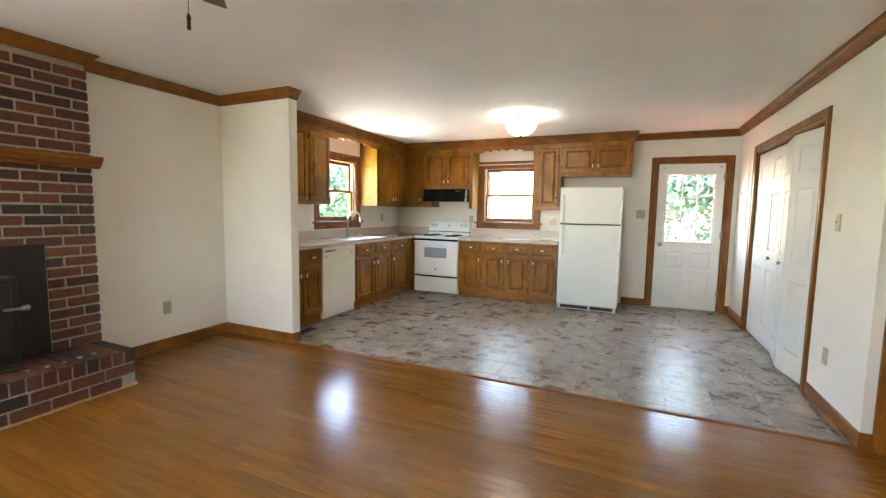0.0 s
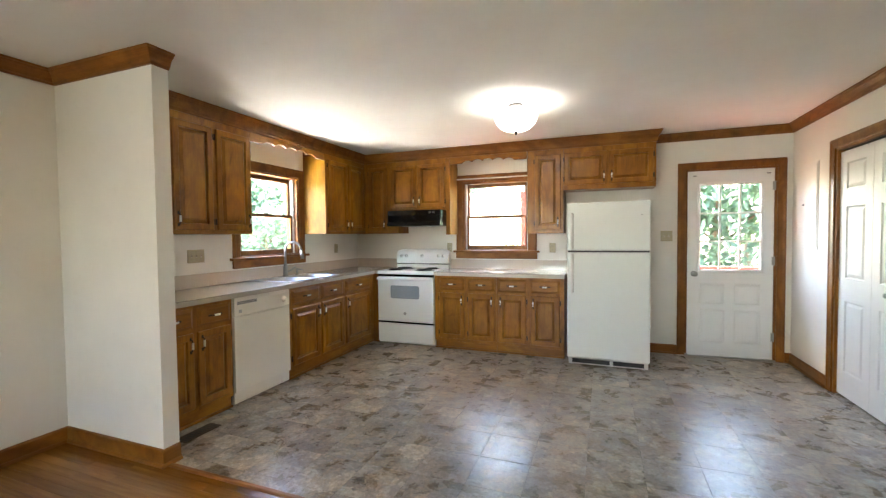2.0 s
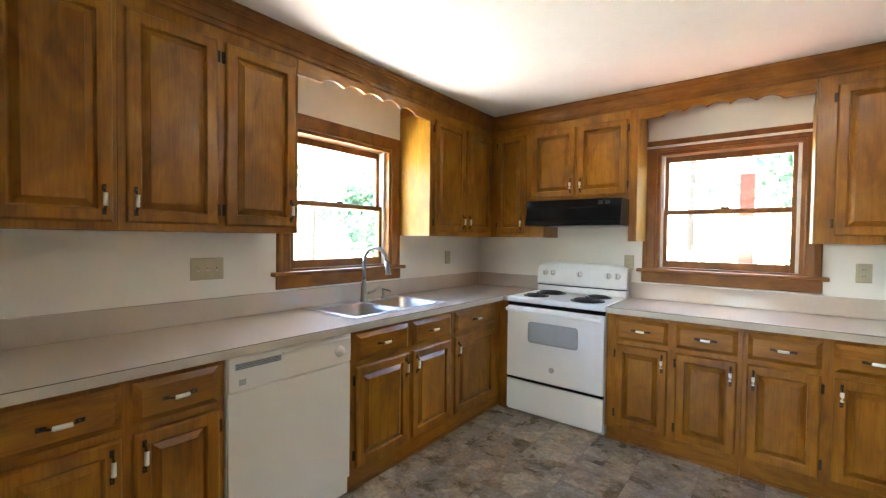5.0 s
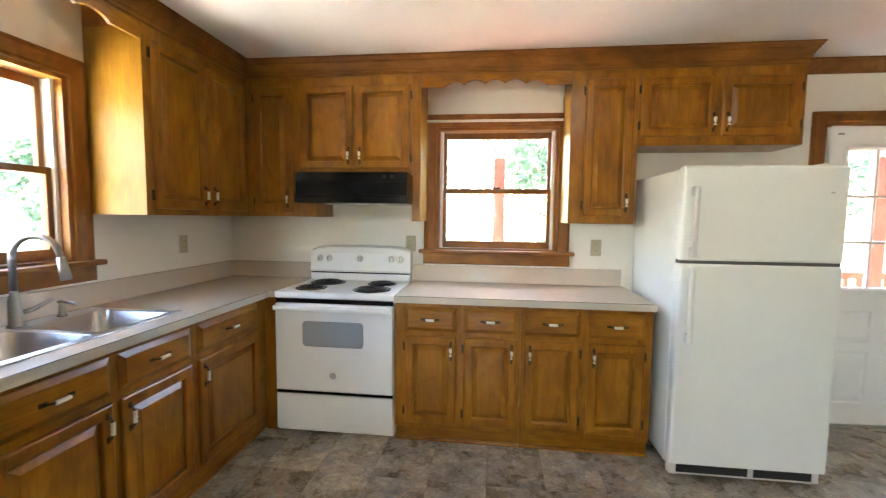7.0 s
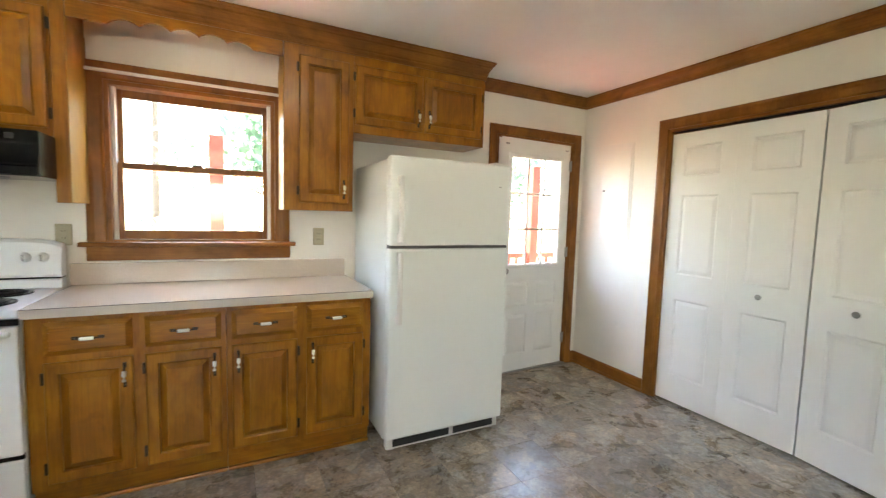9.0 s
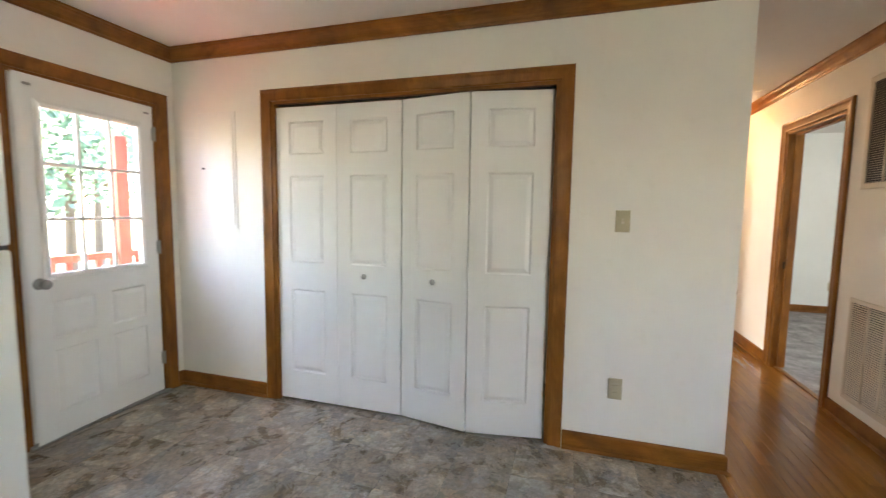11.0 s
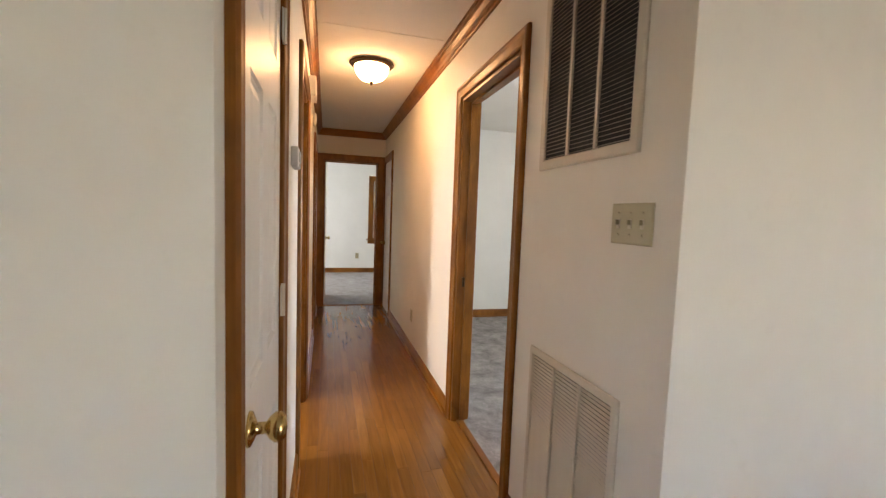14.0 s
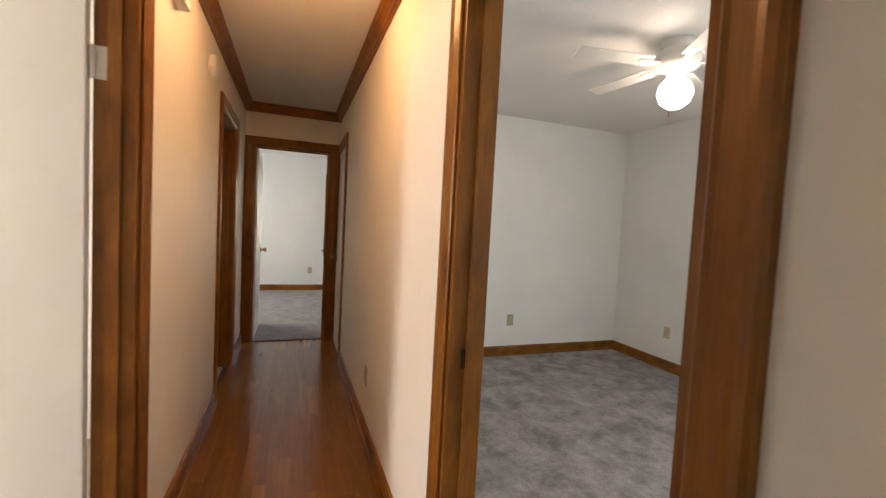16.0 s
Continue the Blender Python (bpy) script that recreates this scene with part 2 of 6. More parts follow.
def vinyl():
    """Slate-look vinyl: torn flakes of warm greys, thin dark cracks between them, fine grit and pale flecks."""
    m, nt, ln, b = mat("slate_vinyl", 0.3)
    v = coords(nt, ln, (1, 1, 1), 3.0)
    n1 = noise_tex(nt, ln, v, 5.0, 9, 0.72, 0.5)
    c = ramp(nt, ln, n1, [(0.30, (0.195, 0.170, 0.138)), (0.44, (0.240, 0.212, 0.175)), (0.54, (0.295, 0.264, 0.220)), (0.70, (0.40, 0.368, 0.315))])
    nn = nt.new("ShaderNodeTexNoise")
    nn.inputs["Scale"].default_value = 18.0
    nn.inputs["Detail"].default_value = 7.0
    nn.inputs["Roughness"].default_value = 0.65
    ln.new(v, nn.inputs["Vector"])
    sc = nt.new("ShaderNodeVectorMath")
    sc.operation = "SCALE"
    sc.inputs["Scale"].default_value = 0.15
    ln.new(nn.outputs["Color"], sc.inputs[0])
    wv = nt.new("ShaderNodeVectorMath")
    wv.operation = "ADD"
    ln.new(v, wv.inputs[0])
    ln.new(sc.outputs[0], wv.inputs[1])
    for scale, lo, hi in ((7.0, 0.78, 1.24), (19.0, 0.80, 1.22)):
        vo = nt.new("ShaderNodeTexVoronoi")
        vo.inputs["Scale"].default_value = scale
        ln.new(wv.outputs[0], vo.inputs["Vector"])
        sp = nt.new("ShaderNodeSeparateColor")
        ln.new(vo.outputs["Color"], sp.inputs[0])
        c = mix(nt, ln, c, ramp(nt, ln, sp.outputs[0], [(0.0, (lo,) * 3), (1.0, (hi,) * 3)]), 1.0, "MULTIPLY")
        c = mix(nt, ln, c, ramp(nt, ln, sp.outputs[1], [(0.0, (0.95, 1.0, 1.06)), (1.0, (1.06, 1.0, 0.92))]), 1.0, "MULTIPLY")
        ed = nt.new("ShaderNodeTexVoronoi")
        ed.feature = "DISTANCE_TO_EDGE"
        ed.inputs["Scale"].default_value = scale
        ln.new(wv.outputs[0], ed.inputs["Vector"])
        c = mix(nt, ln, c, ramp(nt, ln, ed.outputs["Distance"], [(0.0, (0.50, 0.48, 0.46)), (0.035, (1, 1, 1))]), 0.35, "MULTIPLY")
    n3 = noise_tex(nt, ln, v, 45.0, 6, 0.75)
    c = mix(nt, ln, c, ramp(nt, ln, n3, [(0.32, (0.66, 0.64, 0.62)), (0.5, (1, 1, 1)), (0.68, (1.38, 1.36, 1.32))]), 0.9, "MULTIPLY")
    oi = nt.new("ShaderNodeObjectInfo")
    c = mix(nt, ln, c, ramp(nt, ln, oi.outputs["Random"], [(0.0, (0.86, 0.86, 0.87)), (1.0, (1.12, 1.10, 1.07))]), 1.0, "MULTIPLY")
    ln.new(c, b.inputs["Base Color"])
    ln.new(ramp(nt, ln, n1, [(0.3, (0.22,) * 3), (0.7, (0.38,) * 3)]), b.inputs["Roughness"])
    bump(nt, ln, b, n3, 0.2, 0.001)
    return m


def carpet_mat(name, c0, c1):
    m, nt, ln, b = mat(name, 0.95)
    v = coords(nt, ln)
    n = noise_tex(nt, ln, v, 5.0, 7, 0.72, 0.2)
    c = ramp(nt, ln, n, [(0.35, c0), (0.65, c1)])
    f = noise_tex(nt, ln, v, 110.0, 4, 0.75)
    c = mix(nt, ln, c, ramp(nt, ln, f, [(0.3, (0.6, 0.6, 0.6)), (0.65, (1.1, 1.1, 1.1))]), 0.8, "MULTIPLY")
    ln.new(c, b.inputs["Base Color"])
    bump(nt, ln, b, f, 0.8, 0.006)
    return m


def brick_mat():
    m, nt, ln, b = mat("red_brick", 0.85)
    v = coords(nt, ln, (1, 1, 1), 4.0)
    oi = nt.new("ShaderNodeObjectInfo")
    ge = nt.new("ShaderNodeNewGeometry")
    ad = nt.new("ShaderNodeMath")
    ad.operation = "ADD"
    ln.new(oi.outputs["Random"], ad.inputs[0])
    ln.new(ge.outputs["Random Per Island"], ad.inputs[1])
    fr = nt.new("ShaderNodeMath")
    fr.operation = "FRACT"
    ln.new(ad.outputs[0], fr.inputs[0])
    c = ramp(nt, ln, fr.outputs[0], [(0.0, (0.035, 0.027, 0.024)), (0.2, (0.065, 0.033, 0.024)), (0.5, (0.125, 0.044, 0.028)), (0.8, (0.16, 0.058, 0.034)), (1.0, (0.105, 0.038, 0.025))])
    n = noise_tex(nt, ln, v, 28.0, 5, 0.7)
    c = mix(nt, ln, c, ramp(nt, ln, n, [(0.3, (0.55, 0.55, 0.55)), (0.65, (1.15, 1.12, 1.1))]), 0.9, "MULTIPLY")
    ln.new(c, b.inputs["Base Color"])
    bump(nt, ln, b, n, 0.5, 0.004)
    return m


OAK, VINYL, BRICK = oak_floor(), vinyl(), brick_mat()
CARPET = carpet_mat("grey_carpet", (0.175, 0.162, 0.168), (0.42, 0.395, 0.395))
CARPETB = carpet_mat("taupe_carpet", (0.26, 0.24, 0.23), (0.40, 0.375, 0.36))
MORTAR = plain("mortar", (0.34, 0.30, 0.24), 0.9, 0, 0.25, 60)
BATHFL = plain("bath_floor_vinyl", (0.35, 0.30, 0.23), 0.4, 0, 0.15, 12)
DECKM = wood("deck_stain", (0.15, 0.042, 0.028), (0.20, 0.058, 0.038), (0.26, 0.08, 0.052), 1, 0.6, 0.4)
JOINT = plain("floor_joint", (0.115, 0.046, 0.008), 0.5, 0, 0.2, 40)
VJOINT = plain("tile_joint", (0.045, 0.042, 0.038), 0.6, 0, 0.2, 40)
GRAVEL = plain("pale_gravel", (0.60, 0.58, 0.54), 0.95, 0, 0.22, 30)
BARK = plain("bark", (0.10, 0.07, 0.05), 0.9, 0, 0.4, 12)


def leaf_mat():
    m, nt, ln, b = mat("leaves", 0.55)
    ge = nt.new("ShaderNodeNewGeometry")
    c = ramp(nt, ln, ge.outputs["Random Per Island"], [(0.0, (0.065, 0.115, 0.075)), (0.5, (0.10, 0.17, 0.11)), (1.0, (0.15, 0.235, 0.155))])
    ln.new(c, b.inputs["Base Color"])
    tl = nt.new("ShaderNodeBsdfTranslucent")
    ln.new(c, tl.inputs[0])
    mx = nt.new("ShaderNodeMixShader")
    mx.inputs[0].default_value = 0.5
    ln.new(b.outputs[0], mx.inputs[1])
    ln.new(tl.outputs[0], mx.inputs[2])
    ln.new(mx.outputs[0], nt["Material Output"].inputs[0])
    return m


LEAF = leaf_mat()


def ground_mat():
    m, nt, ln, b = mat("yard_grass", 0.9)
    v = coords(nt, ln)
    n = noise_tex(nt, ln, v, 0.35, 6, 0.65)
    c = ramp(nt, ln, n, [(0.35, (0.07, 0.11, 0.035)), (0.55, (0.17, 0.16, 0.10)), (0.7, (0.30, 0.26, 0.19))])
    f = noise_tex(nt, ln, v, 25.0, 4, 0.7)
    c = mix(nt, ln, c, ramp(nt, ln, f, [(0.3, (0.7, 0.7, 0.7)), (0.7, (1.1, 1.1, 1.1))]), 0.7, "MULTIPLY")
    ln.new(c, b.inputs["Base Color"])
    bump(nt, ln, b, f, 0.6, 0.03)
    return m


YARD = ground_mat()


# ---- building tools ----
def bx(bm, x0, x1, y0, y1, z0, z1, bev=0.0, seg=2):
    """Adds a box, with rounded edges where bev is given."""
    made = bmesh.ops.create_cube(bm, size=1.0)["verts"]
    for v in made:
        v.co = Vector((x0 + (v.co.x + 0.5) * (x1 - x0), y0 + (v.co.y + 0.5) * (y1 - y0), z0 + (v.co.z + 0.5) * (z1 - z0)))
    if bev:
        edges = list({e for v in made for e in v.link_edges})
        bmesh.ops.bevel(bm, geom=edges, offset=bev, segments=seg, affect="EDGES", profile=0.5)


def box(*a, **k):
    bm = bmesh.new()
    bx(bm, *a, **k)
    return bm


def tube(bm, p0, p1, r0, r1=None, n=16, caps=True):
    """Adds a round bar from p0 to p1."""
    p0, p1 = Vector(p0), Vector(p1)
    d = p1 - p0
    q = d.to_track_quat("Z", "Y").to_matrix().to_4x4()
    bmesh.ops.create_cone(bm, cap_ends=caps, segments=n, radius1=r0, radius2=r0 if r1 is None else r1, depth=d.length,
                          matrix=Matrix.Translation((p0 + p1) / 2) @ q)


def bar(*a, **k):
    bm = bmesh.new()
    tube(bm, *a, **k)
    return bm


def pipe(bm, pts, r, n=10):
    """Adds a bent round bar through points."""
    pts = [Vector(p) for p in pts]
    rings = []
    for i, p in enumerate(pts):
        d = (pts[min(i + 1, len(pts) - 1)] - pts[max(i - 1, 0)]).normalized()
        q = d.to_track_quat("Z", "Y")
        rings.append([bm.verts.new(p + q @ Vector((r * math.cos(2 * math.pi * k / n), r * math.sin(2 * math.pi * k / n), 0))) for k in range(n)])
    for a, b in zip(rings, rings[1:]):
        for k in range(n):
            bm.faces.new((a[k], a[(k + 1) % n], b[(k + 1) % n], b[k]))
    bm.faces.new(rings[0][::-1])
    bm.faces.new(rings[-1])


def lathe(bm, c, prof, n=32, axis="z", sign=1):
    """Adds a turned shape: prof is (radius, height) along the axis from c."""
    rings = []
    for r, h in prof:
        ring = []
        for k in range(n):
            a = 2 * math.pi * k / n
            u, v, w = max(r, 1e-4) * math.cos(a), max(r, 1e-4) * math.sin(a), h * sign
            off = {"z": (u, v, w), "x": (w, u, v), "y": (u, w, v)}[axis]
            ring.append(bm.verts.new(Vector(c) + Vector(off)))
        rings.append(ring)
    for a, b in zip(rings, rings[1:]):
        for k in range(n):
            bm.faces.new((a[k], a[(k + 1) % n], b[(k + 1) % n], b[k]))
    bm.faces.new(rings[0])
    bm.faces.new(rings[-1])


def loft(bm, stations):
    """Joins closed profiles, station by station, and caps the ends."""
    rows = [[bm.verts.new(p) for p in s] for s in stations]
    n = len(rows[0])
    for a, b in zip(rows, rows[1:]):
        for k in range(n):
            bm.faces.new((a[k], a[(k + 1) % n], b[(k + 1) % n], b[k]))
    bm.faces.new(rows[0])
    bm.faces.new(rows[-1][::-1])


def moulding(pts, prof):
    """A moulding along a plan line, on the right-hand side of its direction. prof: (out, z)."""
    bm = bmesh.new()
    pts = [Vector((*p, 0)) for p in pts]
    dirs = [(b - a).normalized() for a, b in zip(pts, pts[1:])]
    nor = [Vector((d.y, -d.x, 0)) for d in dirs]
    stations = []
    for i, p in enumerate(pts):
        if i == 0:
            m = nor[0]
        elif i == len(pts) - 1:
            m = nor[-1]
        else:
            m = nor[i - 1] + nor[i]
            m = m / (1 + nor[i - 1].dot(nor[i]))
        stations.append([p + m * o + Vector((0, 0, z)) for o, z in prof])
    loft(bm, stations)
    return bm


def side(kind, at):
    """Maps (along, up, out) to the world, for a wall face at a place: facing -y (N), +y (S), +x (W) or -x (E)."""
    return {"N": lambda u, v, w: Vector((u, at - w, v)), "S": lambda u, v, w: Vector((u, at + w, v)),
            "W": lambda u, v, w: Vector((at + w, u, v)), "E": lambda u, v, w: Vector((at - w, u, v))}[kind]


def fbox(bm, F, u0, u1, v0, v1, w0, w1, bev=0.0):
    a, b = F(u0, v0, w0), F(u1, v1, w1)
    lo, hi = [min(p, q) for p, q in zip(a, b)], [max(p, q) for p, q in zip(a, b)]
    bx(bm, lo[0], hi[0], lo[1], hi[1], lo[2], hi[2], bev)


def rings(bm, F, u0, u1, v0, v1, steps, fill=True):
    """Joins nested rectangles (inset, out): the relief of a panel."""
    rows = []
    for i, w in steps:
        rows.append([bm.verts.new(F(u, v, w)) for u, v in ((u0 + i, v0 + i), (u1 - i, v0 + i), (u1 - i, v1 - i), (u0 + i, v1 - i))])
    for a, b in zip(rows, rows[1:]):
        for k in range(4):
            bm.faces.new((a[k], a[(k + 1) % 4], b[(k + 1) % 4], b[k]))
    if fill:
        bm.faces.new(rows[-1])
    return rows


def offset_of(ob):
    o = Vector((0, 0, 0))
    while ob is not None:
        o += ob.location
        ob = ob.parent
    return o


def finish(name, bm, material, smooth=False):
    bmesh.ops.recalc_face_normals(bm, faces=bm.faces)
    me = bpy.data.meshes.new(name)
    bm.to_mesh(me)
    bm.free()
    me.materials.append(material)
    if smooth:
        for p in me.polygons:
            p.use_smooth = True
    return me


def part(name, bm, material, parent, label="", smooth=False):
    """Links a bmesh, in world places, as one mesh under a thing or a part."""
    bmesh.ops.translate(bm, verts=bm.verts, vec=-offset_of(parent))
    ob = new(name, finish(name, bm, material, smooth))
    ob.parent = parent
    return tagged(ob, label)


def solid(name, bm, material, label="", category="", group="", kind="", at=None, smooth=False):
    """A top-level thing of one mesh, in world places."""
    at = Vector(at or (0, 0, 0))
    bmesh.ops.translate(bm, verts=bm.verts, vec=-at)
    ob = new(name, finish(name, bm, material, smooth))
    ob.location = at
    return tagged(ob, label, category, group, kind)


def thing(name, at, label, category, group="", kind=""):
    ob = new(name)
    ob.location = at
    ob.empty_display_size = 0.1
    return tagged(ob, label, category, group, kind)


def wall(name, along, a, b, c, d, holes=(), material=None, z1=2.44, label="off-white painted plaster wall"):
    """A wall along x or y from a to b, between c and d across, with openings (from, to, sill, head)."""
    bm = bmesh.new()

    def put(u0, u1, v0, v1):
        if u1 - u0 > 1e-4 and v1 - v0 > 1e-4:
            if along == "x":
                bx(bm, u0, u1, c, d, v0, v1)
            else:
                bx(bm, c, d, u0, u1, v0, v1)

    u = a
    for h0, h1, s, t in sorted(holes):
        put(u, h0, 0, z1)
        put(h0, h1, 0, s)
        put(h0, h1, t, z1)
        u = h1
    put(u, b, 0, z1)
    bmesh.ops.remove_doubles(bm, verts=bm.verts, dist=0.0001)
    return solid(name, bm, material or WALL, label, "wall", kind="structure")


# ---- plan ----
XL, YB, XC, XR, YN, YS, XE = -3.75, 6.50, 1.405, 1.612, 2.925, 1.998, 6.83
STUB, YSO, H = -2.83, -2.90, 2.44
WIN2 = (-2.125, -1.255, 1.15, 2.04)
WIN1 = (4.38, 5.245, 1.15, 2.04)
BDOOR = (0.445, 1.275, 0.0, 2.035)
CLOS = (3.81, 5.655, 0.0, 2.035)
HD0, HD2, HD3 = (1.535, 2.14, 0.0, 2.035), (3.03, 3.78, 0.0, 2.035), (5.37, 6.13, 0.0, 2.035)
HD1, HD4 = (2.512, 3.325, 0.0, 2.035), (6.165, 6.79, 0.0, 2.035)
HDE = (2.09, 2.85, 0.0, 2.035)
FDOOR = (-1.20, -0.28, 0.0, 2.035)
LWIN = (-2.2, -1.4, 1.0, 2.0)
BX0, BX1, BY0, BY1 = 1.722, 5.965, -1.06, 1.888
EX0, EX1, EY0, EY1 = 6.94, 10.26, -0.6, 4.5
EWIN = (0.95, 1.81, 0.755, 2.05)

wall("wall_west", "y", YSO - 0.15, YB + 0.15, XL - 0.15, XL, [WIN1, LWIN])
wall("wall_north", "x", XL, EX1 + 0.15, YB, YB + 0.15, [WIN2, BDOOR, (2.5, 3.3, 1.2, 2.0)])
wall("wall_south", "x", XL, XR + 0.11, YSO - 0.15, YSO, [(-2.4, -1.6, 1.0, 2.0)])
wall("wall_stub", "x", XL, STUB, 2.92, 3.02)
wall("wall_closet", "y", YN + 0.11, YB, XC, XC + 0.11, [CLOS])
wall("wall_hall_north", "x", XC, EX0 - 0.11, YN, YN + 0.11, [HD0, HD2, HD3])
wall("wall_hall_south", "x", XR, EX0 - 0.11, YS - 0.11, YS, [HD1, HD4])
wall("wall_hall_end", "y", EY0, EY1, XE, EX0, [HDE])
wall("wall_living_east", "y", YSO, YS - 0.11, XR, XR + 0.11, [FDOOR])
wall("wall_bedroom_south", "x", BX0, BX1 + 0.11, BY0 - 0.15, BY0, [(1.85, 2.75, 0.9, 2.0)], WALLC)
wall("wall_bedroom_east", "y", BY0, BY1, BX1, BX1 + 0.11, (), WALLC)
wall("wall_end_room_east", "y", EY0 - 0.15, EY1 + 0.15, EX1, EX1 + 0.15, [EWIN], WALLC)
wall("wall_end_room_south", "x", EX0 - 0.11, EX1, EY0 - 0.15, EY0, (), WALLC)
wall("wall_end_room_north", "x", EX0 - 0.11, EX1, EY1, EY1 + 0.15, [(8.0, 9.2, 0.9, 2.0)], WALLC)
wall("wall_closet_back", "y", YN + 0.11, YB, 2.28, 2.36)
wall("wall_bath_east", "y", YN + 0.11, YB, 4.98, 5.06)
wall("wall_hall_closet_back", "x", XC + 0.11, 2.28, 3.65, 3.72)

solid("ceiling", box(XL - 0.15, EX1 + 0.15, YSO - 0.15, YB + 0.15, H, H + 0.2), CEIL, "white stippled flat ceiling", "ceiling", kind="structure")
solid("ceiling_seam", box(3.52, 3.535, YS, YN, H - 0.0025, H), CEIL, "raised tape seam across the hall ceiling", "seam", kind="structure")
# unseen house roof; its long back overhang is added to block sun at the door
solid("roof", box(XL - 0.6, EX1 + 0.6, YSO - 0.6, YB + 1.0, H + 0.21, H + 0.30), BARK, "dark flat unseen roof slab that keeps the sun out of the rooms", "roof", kind="structure")

solid("subfloor", box(XL - 0.15, EX1 + 0.15, YSO - 0.15, YB + 0.15, -0.15, -0.014), DARKP, "dark subfloor under the floor boards", "subfloor", kind="structure")
solid("floor_bedroom", box(BX0, BX1, BY0, YS - 0.055, -0.02, 0.004), CARPET, "grey cut-pile carpet of the bedroom", "carpet", kind="structure")
solid("floor_end_room", box(XE + 0.055, EX1, EY0, EY1, -0.02, 0.004), CARPETB, "taupe carpet of the end bedroom", "carpet", kind="structure")
solid("floor_study", box(5.06, EX0, YN + 0.055, YB, -0.02, 0.004), CARPETB, "taupe carpet of the room beside the hall", "carpet", kind="structure")
solid("floor_bath", box(2.36, 4.98, YN + 0.055, YB, -0.02, 0.002), BATHFL, "beige sheet vinyl bathroom floor", "floor", kind="structure")
solid("floor_closet", box(XC + 0.10, 2.28, 3.72, YB, -0.02, 0.0), VINYL, "grey vinyl closet floor", "floor", kind="structure")

CROWN = [(0, 2.352), (0.012, 2.352), (0.015, 2.362), (0.022, 2.366), (0.027, 2.385), (0.042, 2.408), (0.052, 2.416), (0.055, 2.424), (0.064, 2.427), (0.064, 2.4385), (0, 2.4385)]
BASE = [(0, 0.0), (0.026, 0.0), (0.026, 0.012), (0.021, 0.019), (0.013, 0.021), (0.013, 0.088), (0.009, 0.098), (0, 0.102)]
FPY0, FPY1, FPX = -0.45, 1.685, -3.60


def trim_line(name, pts, prof, label, cat):
    long_x = abs(pts[-1][0] - pts[0][0]) > abs(pts[-1][1] - pts[0][1])
    return solid(name, moulding(pts, prof), TRIM[0 if long_x else 1], label, cat, kind="structure")


CRL = "red-brown stained wooden crown moulding under the ceiling"
trim_line("crown_trim_kitchen", [(0.10, YB), (XC, YB), (XC, YN)], CROWN, CRL, "crown moulding")
trim_line("crown_trim_hall", [(XC - 0.0, YN), (XE, YN), (XE, YS), (XR, YS)], CROWN, CRL, "crown moulding")
trim_line("crown_trim_living", [(XR, YS), (XR, YSO), (XL, YSO), (XL, FPY0), (FPX, FPY0), (FPX, FPY1), (XL, FPY1), (XL, 2.92), (STUB, 2.92), (STUB, 3.02)], CROWN, CRL, "crown moulding")
BL = "red-brown stained wooden baseboard with shoe moulding"
for pts in ([(XL, FPY1), (XL, 2.92), (STUB, 2.92), (STUB, 3.02)], [(0.06, YB), (0.37, YB)], [(1.35, YB), (XC, YB), (XC, 5.735)],
            [(XC, 3.73), (XC, YN), (1.46, YN)], [(2.215, YN), (2.955, YN)], [(3.855, YN), (5.295, YN)], [(6.205, YN), (XE, YN)],
            [(6.089, YS), (3.401, YS)], [(2.436, YS), (XR, YS), (XR, -0.205)], [(XR, -1.275), (XR, YSO), (XL, YSO), (XL, FPY0)],
            [(BX0, YS - 0.11), (BX0, BY0)][::-1], [(BX1, BY1), (BX1, BY0), (BX0, BY0)], [(EX0, 2.93), (EX0, EY1), (EX1, EY1), (EX1, EY0), (EX0, EY0), (EX0, 2.01)]):
    trim_line("baseboard", pts, BASE, BL, "baseboard")
solid("threshold_trim", moulding([(STUB + 0.02, 2.945), (XC - 0.026, 2.945)], [(-0.018, 0.0), (0.022, 0.0), (0.022, 0.003), (0.012, 0.009), (-0.008, 0.009), (-0.018, 0.003)]),
      TRIM[0], "worn brown wooden threshold strip between oak and vinyl", "threshold", kind="structure")
for a, b, yc in ((HD1[0], HD1[1], YS - 0.055),):
    solid("threshold_trim", box(a, b, yc - 0.02, yc + 0.02, -0.01, 0.009, bev=0.004), TRIM[0], "narrow wooden strip between oak floor and carpet", "threshold", kind="structure")
solid("threshold_trim", box(XE + 0.03, XE + 0.075, HDE[0], HDE[1], -0.01, 0.009, bev=0.004), TRIM[1], "narrow wooden strip between oak floor and carpet", "threshold", kind="structure")

CASE = [(0.0, 0.0), (0.0, 0.010), (0.006, 0.014), (0.014, 0.012), (0.045, 0.016), (0.058, 0.021), (0.070, 0.020), (0.076, 0.014), (0.076, 0.0)]


def casing(F, o, width=0.076, bottom=0.0):
    """The moulded frame round an opening, mitred, on one face of a wall."""
    bm = bmesh.new()
    k = width / 0.076
    a, b, t = o[0], o[1], o[3]
    loft(bm, [[F(a - s * k, bottom, w) for s, w in CASE], [F(a - s * k, t + s * k, w) for s, w in CASE],
              [F(b + s * k, t + s * k, w) for s, w in CASE], [F(b + s * k, bottom, w) for s, w in CASE]])
    return bm


